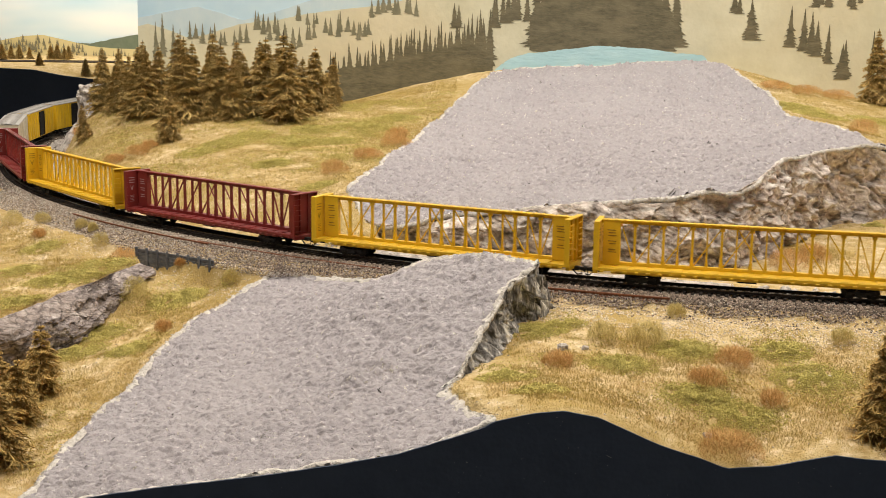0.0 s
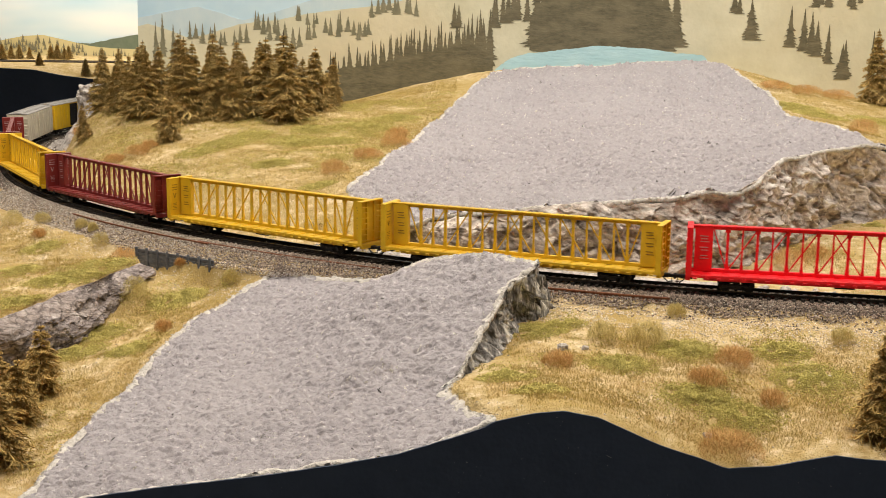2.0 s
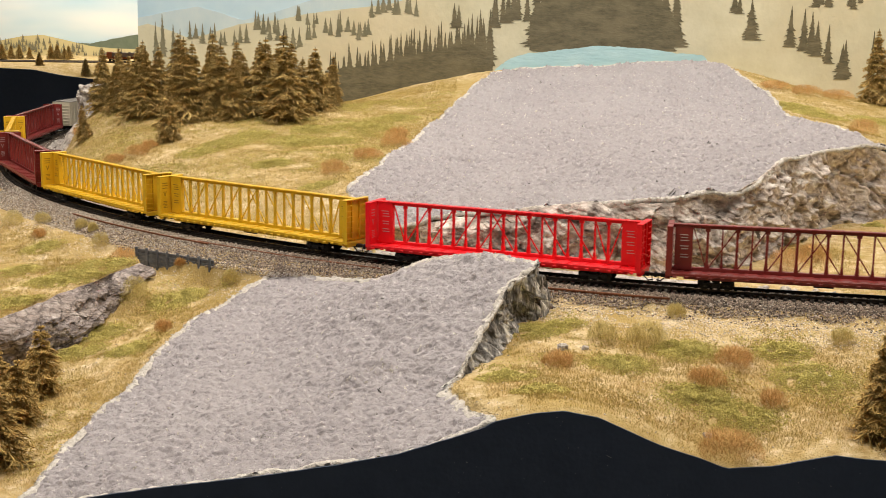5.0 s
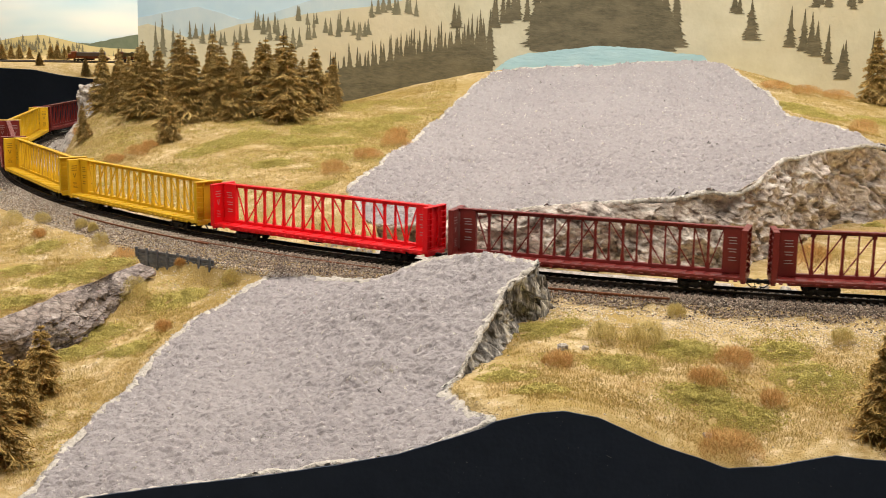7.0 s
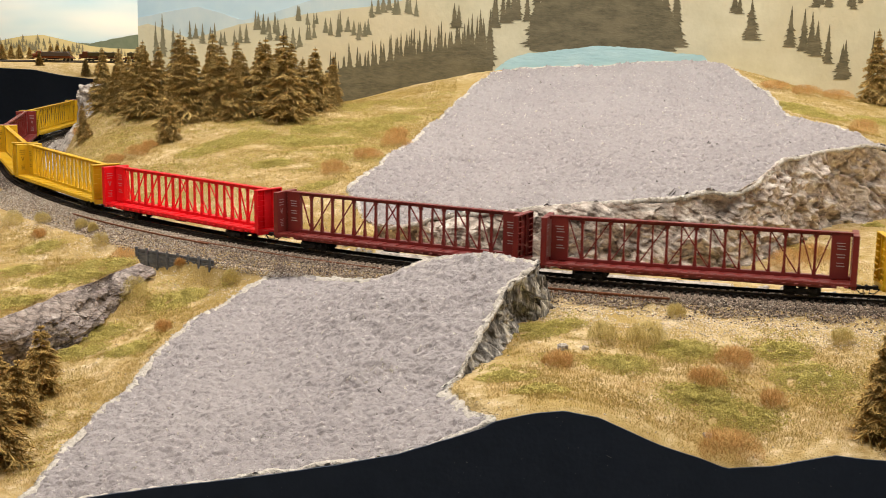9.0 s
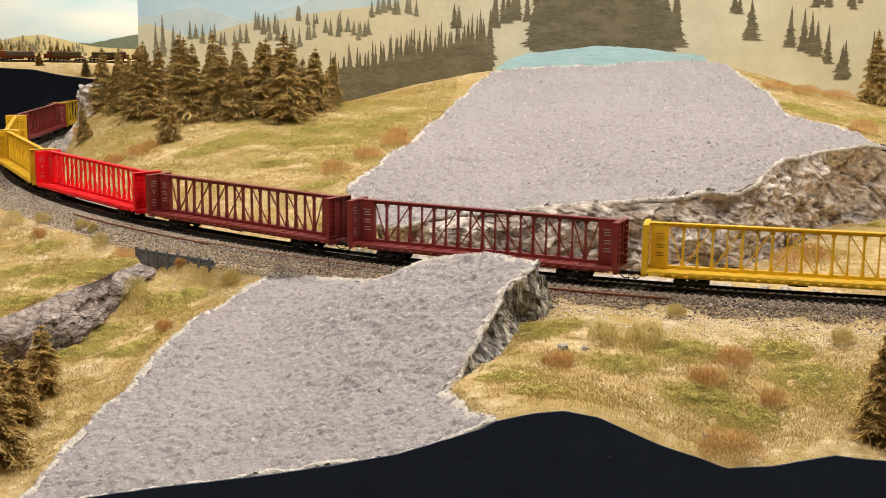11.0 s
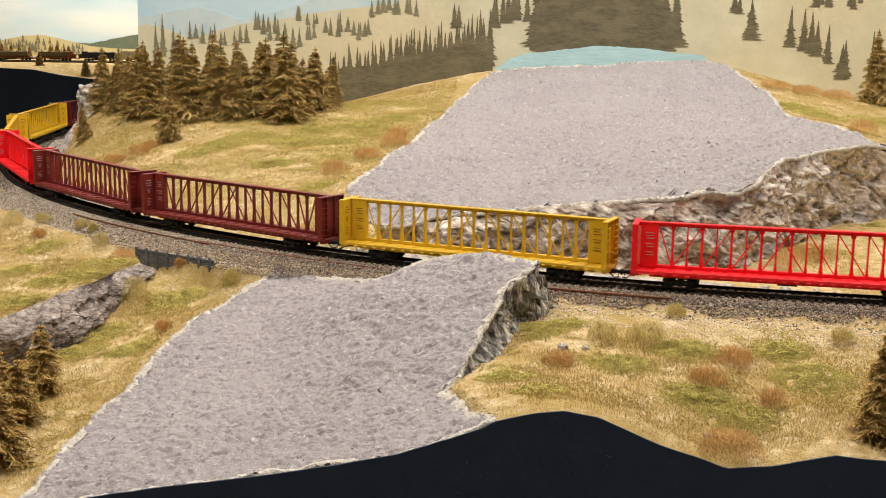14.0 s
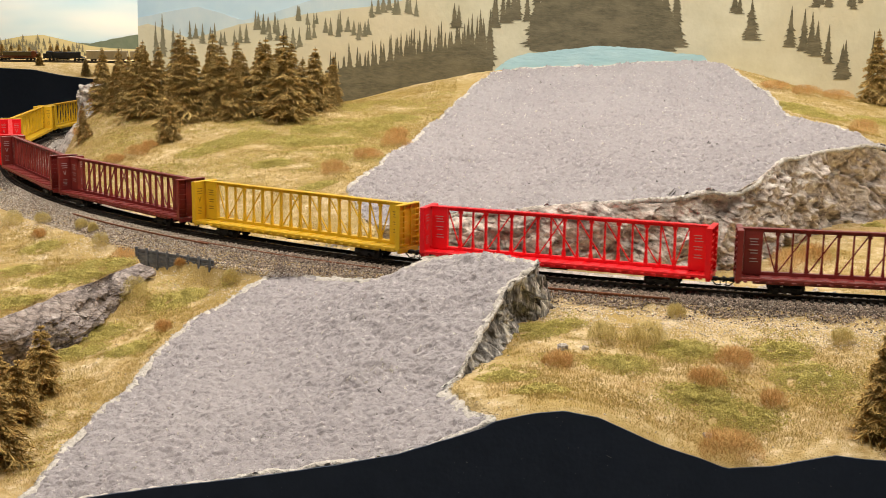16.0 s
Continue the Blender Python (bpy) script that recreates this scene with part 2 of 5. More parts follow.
def track_distance(x, y):
    """Distance to the track, positive outside the curve, and the place along it."""
    x, y = np.atleast_1d(np.asarray(x, float)), np.atleast_1d(np.asarray(y, float))
    px, py = LINE_X[::4], LINE_Y[::4]
    d, s = np.empty(len(x)), np.empty(len(x))
    for i in range(0, len(x), 4000):
        dx, dy = x[i:i + 4000, None] - px, y[i:i + 4000, None] - py
        k = np.argmin(dx * dx + dy * dy, 1)
        r = np.arange(len(k))
        ddx, ddy, a = dx[r, k], dy[r, k], TURN[::4][k]
        side = -np.sin(a) * ddx + np.cos(a) * ddy
        along = np.cos(a) * ddx + np.sin(a) * ddy
        d[i:i + 4000] = np.where(np.abs(along) > 0.03, np.sign(side) * np.hypot(ddx, ddy), side)
        s[i:i + 4000] = S_LINE[::4][k] + along
    return d, s


def hash_noise(ix, iy, seed):
    h = (ix * 374761393 + iy * 668265263 + seed * 974634777) & 0x7FFFFFFF
    h = ((h ^ (h >> 13)) * 1274126177) & 0x7FFFFFFF
    return ((h ^ (h >> 16)) & 0xFFFF) / 32768.0 - 1


def noise2(x, y, scale, octaves=4, seed=1, gain=0.5):
    """Smooth value noise of arrays, about -1 to 1."""
    out, amp, total = 0, 1.0, 0
    for o in range(octaves):
        u, v = np.asarray(x) * scale + 37.1 * o + 100, np.asarray(y) * scale + 11.7 * o + 100
        iu, iv = np.floor(u).astype(np.int64), np.floor(v).astype(np.int64)
        fu, fv = u - iu, v - iv
        fu, fv = fu * fu * (3 - 2 * fu), fv * fv * (3 - 2 * fv)
        a, b = hash_noise(iu, iv, seed + o), hash_noise(iu + 1, iv, seed + o)
        c, d = hash_noise(iu, iv + 1, seed + o), hash_noise(iu + 1, iv + 1, seed + o)
        out = out + amp * ((a * (1 - fu) + b * fu) * (1 - fv) + (c * (1 - fu) + d * fu) * fv)
        total += amp
        amp, scale = amp * gain, scale * 2.03
    return out / total


def ramp01(v, a, b):
    t = np.clip((np.asarray(v, float) - a) / (b - a), 0, 1)
    return t * t * (3 - 2 * t)


# ---- the lie of the land ----
FRONT, BACK = 0.74, 2.2          # fascia and backdrop


def fascia_top(x):
    return np.interp(x, [-0.9, -0.284, -0.21, -0.103, -0.03, 0.031, 0.06, 0.078, 0.10, 0.14, 0.183, 0.21, 0.252, 0.284, 0.6, 1.3],
                     [-0.10, -0.092, -0.078, -0.0635, -0.05, -0.030, -0.0235, -0.0215, -0.026, -0.044, -0.0585, -0.0575, -0.0495, -0.053, -0.06, -0.06]) + 0.003


# ---- edges of the plaster patches and rocks ----
SLAB_EDGE = [(-0.159, 1.145, -0.0185), (-0.106, 1.100, -0.0148), (-0.047, 1.065, -0.0065), (-0.026, 1.040, 0.0113), (0.008, 1.020, 0.0217), (0.055, 1.000, 0.0306), (0.081, 0.985, 0.0277), (0.055, 0.955, 0.0149), (0.029, 0.895, -0.0117), (0.004, 0.830, -0.0363), (0.034, 0.7395, -0.0284), (-0.029, 0.7395, -0.0524), (-0.102, 0.7395, -0.0645), (-0.212, 0.7395, -0.0821), (-0.273, 0.7395, -0.0892), (-0.268, 0.820, -0.0824), (-0.253, 0.900, -0.0706), (-0.217, 1.050, -0.0402)]
UPPER_EDGE = [(-0.112, 1.380, 0.0284), (-0.083, 1.310, 0.0032), (-0.057, 1.270, 0.0042), (-0.003, 1.210, 0.0210), (0.064, 1.178, 0.0350), (0.134, 1.165, 0.0479), (0.209, 1.155, 0.0504), (0.242, 1.160, 0.0572), (0.287, 1.170, 0.0601), (0.318, 1.215, 0.0683), (0.354, 1.270, 0.0794), (0.433, 1.360, 0.0806), (0.484, 1.400, 0.0807), (0.525, 1.430, 0.0714), (0.532, 1.500, 0.0755), (0.524, 1.630, 0.0869), (0.496, 1.750, 0.0898), (0.515, 1.950, 0.1098), (0.496, 2.150, 0.1393), (0.465, 2.194, 0.1471), (0.274, 2.194, 0.1388), (0.083, 2.194, 0.1276), (0.012, 1.950, 0.0813), (-0.037, 1.720, 0.0579), (-0.088, 1.500, 0.0365)]
GRASS_KNOTS = [(-0.535, 2.190, 0.0319), (-0.464, 2.190, 0.0347), (-0.342, 2.190, 0.0463), (-0.200, 2.190, 0.0642), (-0.088, 2.190, 0.0927), (0.002, 2.190, 0.1138), (0.618, 2.190, 0.1111), (0.689, 2.190, 0.0970), (0.789, 2.190, 0.0811), (0.599, 1.650, 0.0685)]
WALL_FOOT = [(-0.071, 1.324, -0.0200), (-0.057, 1.285, -0.0200), (0.009, 1.189, -0.0200), (0.064, 1.165, -0.0200), (0.135, 1.151, -0.0200), (0.210, 1.142, -0.0200), (0.282, 1.151, -0.0200), (0.318, 1.186, -0.0200), (0.346, 1.215, -0.0200), (0.412, 1.332, -0.0200), (0.465, 1.378, -0.0200), (0.524, 1.419, -0.0200), (0.623, 1.446, -0.0200)]
LEDGE_TOP = [(-0.302, 1.182, -0.0200), (-0.322, 1.123, -0.0240), (-0.350, 1.075, -0.0280), (-0.363, 1.036, -0.0310), (-0.383, 0.997, -0.0350)]
LEDGE_FOOT = [(-0.299, 1.178, -0.0300), (-0.315, 1.112, -0.0580), (-0.332, 1.061, -0.0680), (-0.355, 1.022, -0.0730), (-0.385, 0.995, -0.0780)]
CLIFF_TOP = [(0.080, 0.990, 0.0276), (0.080, 0.980, 0.0239), (0.072, 0.970, 0.0193), (0.055, 0.955, 0.0149), (0.043, 0.925, 0.0010), (0.029, 0.895, -0.0117), (0.020, 0.865, -0.0254), (0.002, 0.828, -0.0373)]
CLIFF_FOOT = [(0.091, 1.027, -0.0180), (0.091, 0.984, -0.0210), (0.071, 0.972, -0.0230), (0.059, 0.921, -0.0260), (0.046, 0.891, -0.0280), (0.031, 0.866, -0.0320), (0.018, 0.848, -0.0350), (0.004, 0.820, -0.0380)]
RETAINING = [(-0.316, 1.227, -0.0140), (-0.224, 1.167, -0.0140)]

class Spline:
    """A smooth surface z(x, y) that passes near a few knots."""

    def __init__(self, knots, stiff=1e-4):
        k = np.array(knots, float)
        self.k = k
        n = len(k)
        r = np.hypot(k[:, None, 0] - k[None, :, 0], k[:, None, 1] - k[None, :, 1])
        a = np.zeros((n + 3, n + 3))
        a[:n, :n] = r * r * np.log(r + 1e-9) + np.eye(n) * stiff
        a[:n, n:] = np.column_stack([np.ones(n), k[:, :2]])
        a[n:, :n] = a[:n, n:].T
        self.w = np.linalg.solve(a, np.append(k[:, 2], [0, 0, 0]))

    def __call__(self, x, y):
        out = self.w[-3] + self.w[-2] * x + self.w[-1] * y
        for (kx, ky, _), w in zip(self.k, self.w):
            r = np.hypot(x - kx, y - ky)
            out = out + w * r * r * np.log(r + 1e-9)
        return out


def inside(x, y, edge):
    x, y = np.asarray(x), np.asarray(y)
    hit = np.zeros(x.shape, bool)
    n = len(edge)
    for i in range(n):
        (x0, y0, _), (x1, y1, _) = edge[i], edge[(i + 1) % n]
        if y0 != y1:
            hit ^= ((y0 > y) != (y1 > y)) & (x < (x1 - x0) * (y - y0) / (y1 - y0) + x0)
    return hit


def resample(line, step, closed=False):
    p = np.array(list(line) + ([line[0]] if closed else []), float)
    t = np.append(0, np.cumsum(np.linalg.norm(np.diff(p, axis=0), axis=1)))
    u = np.linspace(0, t[-1], max(2, int(t[-1] / step)))
    return np.column_stack([np.interp(u, t, p[:, i]) for i in range(3)]), u


slab_surface = Spline(SLAB_EDGE)
shoulder_in = [(*on_track(s, -0.06)[:2], -0.0165) for s in (0.42, 0.55, 0.7, 0.85, 1.0, 1.15, 1.3, 1.45, 1.6)]
shoulder_out = [(*on_track(s, 0.058)[:2], -0.0165) for s in (-1.1, -0.8, -0.55, -0.35, -0.2, -0.05, 0.1, 0.25, 0.4, 0.55, 0.7, 0.9)]
hill_surface = Spline(UPPER_EDGE + GRASS_KNOTS + shoulder_in + [(-0.60, 2.15, 0.040), (-0.615, 2.0, 0.030), (1.1, 2.19, 0.07), (1.0, 1.5, 0.07)])
front_surface = Spline([SLAB_EDGE[i] for i in (0, 14, 15, 16, 17)] + LEDGE_FOOT + shoulder_out
                       + [(x, 0.744, float(fascia_top(x))) for x in (-0.5, -0.30, -0.2, -0.1, 0.0, 0.031, 0.06, 0.078, 0.10, 0.14, 0.183, 0.21, 0.252, 0.3, 0.6, 1.2)]
                       + [(0.06, 0.86, -0.030), (0.16, 0.86, -0.030), (0.28, 0.86, -0.033)]
                       + [(RETAINING[0][0] * (1 - f) + RETAINING[1][0] * f - 0.003, RETAINING[0][1] * (1 - f) + RETAINING[1][1] * f - 0.005, -0.0345) for f in (0.1, 0.5, 0.9)])


def wall_y(x):
    f = np.array(WALL_FOOT)
    return np.interp(x, f[:, 0], f[:, 1]) + np.interp(x, [0.25, 0.32, 0.45], [0.03, 0.062, 0.062])


def land(x, y, bumps=True):
    x, y = np.asarray(x, float), np.asarray(y, float)
    over = y < FRONT - 0.001
    y = np.maximum(y, FRONT)
    d, s = track_distance(x, y)
    bed = np.interp(np.abs(d), [0, 0.022, 0.028, 0.05, 0.06], [-0.0058, -0.0058, -0.0070, -0.0155, -0.0165])
    outer = front_surface(x, y)
    outer = np.minimum(outer, -0.0150)
    # a grassy bench behind the rock ledge
    top = np.array(LEDGE_TOP)
    e = x - np.interp(y, top[::-1, 1], top[::-1, 0])
    left = ramp01(-e, -0.001, 0.006) * (y < top[0, 1] + 0.02) * (y > 0.9)
    bench = -0.0165 - 0.085 * np.maximum(d - 0.055, 0)
    outer = outer * (1 - left) + np.maximum(bench, outer) * left
    # the hill inside the curve, cut back behind the track
    inner = np.maximum(hill_surface(x, y), -0.0165)
    flat = -0.0165 + 0.03 * np.maximum(-d - 0.058, 0)
    bank = -0.0150 + 0.80 * np.maximum(-d - 0.054 + 0.022 * ramp01(s, 1.10, 1.30), 0) + 0.5 * (1 - ramp01(s, 0.80, 1.10))
    inner = np.minimum(inner, bank)
    inner = np.where((x > WALL_FOOT[0][0]) & (y < wall_y(x)), flat, inner)
    near = 0.024 * ramp01(s, 1.10, 1.30) * (d < 0)
    blend = ramp01(np.abs(d), 0.056 - near, 0.066 - near)
    z = bed * (1 - blend) + np.where(d > 0, outer, inner) * blend
    rough = ramp01(np.abs(d), 0.05, 0.09)
    if bumps:
        z = z + rough * (0.0022 * noise2(x, y, 16, 4, 3) + 0.0010 * noise2(x, y, 90, 3, 5))
    for edge, surf in ((SLAB_EDGE, slab_surface), (UPPER_EDGE, hill_surface)):
        m = inside(x, y, edge)
        z = np.where(m, np.minimum(z, surf(x, y) - 0.013), z)
    return np.where(over, z - 0.002, z)


def land_at(x, y):
    return float(land(np.array([x]), np.array([y]))[0])


def grid_mesh(name, xs, ys, zfun, keep, material):
    X, Y = np.meshgrid(xs, ys)
    Z = zfun(X.ravel(), Y.ravel())
    V = np.column_stack([X.ravel(), Y.ravel(), Z])
    ok = keep(X.ravel(), Y.ravel())
    nx = len(xs)
    i = (np.arange(len(ys) - 1)[:, None] * nx + np.arange(nx - 1)[None]).ravel()
    F = np.column_stack([i, i + 1, i + 1 + nx, i + nx])
    F = F[ok[F].all(1)]
    used = np.unique(F)
    back = np.full(len(V), -1)
    back[used] = np.arange(len(used))
    return mesh_from(name, V[used].tolist(), back[F].tolist(), material, smooth=True)


def ground_keep(x, y):
    d, s = track_distance(x, y)
    return ((d < 0.13) | (y < 1.5)) & ~((y < FRONT + 0.006) & (x > -0.28) & (x < 0.030))


ground = new("ground", grid_mesh("ground", np.arange(-0.86, 1.30, 0.0045), np.arange(FRONT - 0.0022, BACK + 0.01, 0.0045), land, ground_keep, SOIL))
tagged(ground, "sandy model landscape with golden turf and slopes", "ground", kind="structure")


# ---- fascia, backdrop and room ----
def fascia_board():
    xs = np.arange(-1.2, 1.31, 0.004)
    top = fascia_top(xs) - 0.0012 - 0.0026 * ramp01(-xs, -0.034, -0.026) + 0.0006 * noise2(xs, xs * 0, 60, 3, 4)
    V, F = [], []
    for x, z in zip(xs, top):
        V += [(x, FRONT - 0.0024, -0.75), (x, FRONT - 0.0024, z), (x, FRONT - 0.0038, z), (x, FRONT - 0.0038, -0.75)]
    for i in range(len(xs) - 1):
        a = 4 * i
        F += [(a + j, a + (j + 1) % 4, a + 4 + (j + 1) % 4, a + 4 + j) for j in range(4)]
    ob = new("fascia", mesh_from("fascia", V, F, FASCIA_BLACK))
    rng = np.random.default_rng(15)
    bm = bmesh.new()
    for _ in range(70):          # lint and fine scratches on the paint
        x, drop = float(rng.uniform(-0.25, 0.32)), float(rng.uniform(0.004, 0.05))
        l = float(rng.choice([0.0005, 0.0006, 0.0008, 0.004], p=[0.4, 0.3, 0.2, 0.1]))
        add_box(bm, x, FRONT - 0.00385, float(fascia_top(x)) - drop, l, 0.0002, 0.00022, Matrix.Rotation(float(rng.normal(0.6, 0.7)), 3, "Y"))
    tagged(part("lint", bm, LINT, ob, "pale specks and fine scratches"), kind="stuff")
    return tagged(ob, "black painted fascia board with wavy top edge", "fascia", kind="structure")


fascia_board()


def sheet(name, outline, y, thick, material, parent=None, label="", smooth=False):
    """A flat upright board: outline of (x, z), its front at y."""
    bm = bmesh.new()
    vs = [bm.verts.new((x, y, z)) for x, z in outline]
    f = bm.faces.new(vs)
    if f.normal.y > 0:
        f.normal_flip()
    out = bmesh.ops.extrude_face_region(bm, geom=[f])
    bmesh.ops.translate(bm, vec=(0, thick, 0), verts=[g for g in out["geom"] if isinstance(g, bmesh.types.BMVert)])
    bmesh.ops.triangulate(bm, faces=[f for f in bm.faces if len(f.verts) > 4])
    bmesh.ops.recalc_face_normals(bm, faces=bm.faces[:])
    return part(name, bm, material, parent, label)


backdrop = tagged(new("backdrop"), "painted backdrop of tan hills, dark conifers and sky", "backdrop", kind="structure")
BX0, BX1 = -0.548, 1.35
sheet("sky_board", [(BX0, -0.05), (BX1, -0.05), (BX1, 0.75), (BX0, 0.75)], BACK + 0.004, 0.006, SKY_PAINT, backdrop, "pale blue painted sky")


def hill(name, xs, zs, y, mat, label, rough=0.002, seed=1):
    x = np.arange(xs[0], xs[-1] + 1e-6, 0.006)
    z = np.interp(x, xs, zs) + rough * noise2(x, x * 0, 30, 3, seed)
    return sheet(name, [(xs[-1], -0.04), (xs[0], -0.04)] + list(zip(x, z)), y, 0.0008, mat, backdrop, label)


hill("far_mountain", [BX0, -0.44, -0.36, -0.28, -0.20, 0.1], [0.215, 0.236, 0.212, 0.235, 0.262, 0.27], BACK + 0.0030, HILL_FAR, "pale grey-green painted mountain")
hill("painted_hill", [BX0, -0.53, -0.49, -0.46, -0.42, -0.37, -0.30, -0.24, -0.17, -0.10, 0.1, BX1],
     [0.20, 0.205, 0.192, 0.181, 0.188, 0.205, 0.214, 0.226, 0.236, 0.243, 0.30, 0.36], BACK + 0.0015, HILL_PAINT, "tan painted hillside")


# unseen room shell, added to close in and bounce the lamp light
for nm, c, sz, mat in (("wall_north", (0, 9.0, 0.2), (13, 0.1, 2.6), WALL_PAINT), ("wall_south", (0, -2.6, 0.2), (13, 0.1, 2.6), WALL_PAINT),
                       ("wall_west", (-5.5, 3.2, 0.2), (0.1, 11.7, 2.6), WALL_PAINT), ("wall_east", (4.5, 3.2, 0.2), (0.1, 11.7, 2.6), WALL_PAINT)):
    tagged(part(nm, box(*c, *sz), mat), "unseen room wall, added to hold the light in", "wall", kind="structure")
tagged(part("ceiling", box(0, 3.2, 1.52, 13, 11.7, 0.06), WALL_PAINT), "unseen pale ceiling, added to bounce light", "ceiling", kind="structure")
tagged(part("floor", box(0, 3.2, -1.12, 13, 11.7, 0.06), FLOOR_MAT), "unseen grey floor, added to bounce light up", "floor", kind="structure")


# ---- train ----
L_CAR, W_CAR, Z_TOP, Z_DECK = 0.2625, 0.0332, 0.0538, 0.0137


def truck(parent, x):
    bm = bmesh.new()
    for sy in (-1, 1):
        add_box(bm, x, sy * 0.0125, 0.0058, 0.020, 0.0022, 0.0022, bevel=0.0005)
        add_box(bm, x, sy * 0.0125, 0.0043, 0.008, 0.0024, 0.0042, bevel=0.0006)
        for dx in (-0.0095, 0.0095):
            add_box(bm, x + dx, sy * 0.0127, 0.0052, 0.0042, 0.0026, 0.0036, bevel=0.0006)
    add_box(bm, x, 0, 0.0072, 0.006, 0.024, 0.0030)
    t = part("truck", bm, BLACK_PLASTIC, parent, "black truck with sprung side frames")
    for dx in (-0.0098, 0.0098):
        bm = bmesh.new()
        for sy in (-1, 1):
            cyl(bm, (x + dx, sy * 0.0073, 0.0049), (x + dx, sy * 0.0098, 0.0049), 0.0049, 16)
            cyl(bm, (x + dx, sy * 0.0068, 0.0049), (x + dx, sy * 0.0073, 0.0049), 0.0056, 16)
        cyl(bm, (x + dx, -0.010, 0.0049), (x + dx, 0.010, 0.0049), 0.0012, 8)
        part("wheelset", bm, BLACK_PLASTIC, t)


def coupler(parent, end, half):
    bm = bmesh.new()
    add_box(bm, end * (half - 0.001), 0, 0.0088, 0.010, 0.0050, 0.0034, bevel=0.0005)
    add_box(bm, end * (half + 0.0055), 0, 0.0088, 0.0075, 0.0024, 0.0026, bevel=0.0004)
    add_box(bm, end * (half + 0.0085), 0.0012 * end, 0.0088, 0.0030, 0.0045, 0.0042, bevel=0.0008)
    bar(bm, (end * (half + 0.006), 0, 0.0076), (end * (half + 0.0065), -0.001, 0.0028), 0.0006, 0.0006)
    part("coupler", bm, BLACK_PLASTIC, parent, "black knuckle coupler")
    bm = bmesh.new()
    bar(bm, (end * half, -0.006, 0.0082), (end * (half + 0.004), -0.0055, 0.0045), 0.0009, 0.0009)
    bar(bm, (end * (half + 0.004), -0.0055, 0.0045), (end * (half + 0.0075), -0.003, 0.0048), 0.0009, 0.0009)
    part("brake_hose", bm, BLACK_PLASTIC, parent)


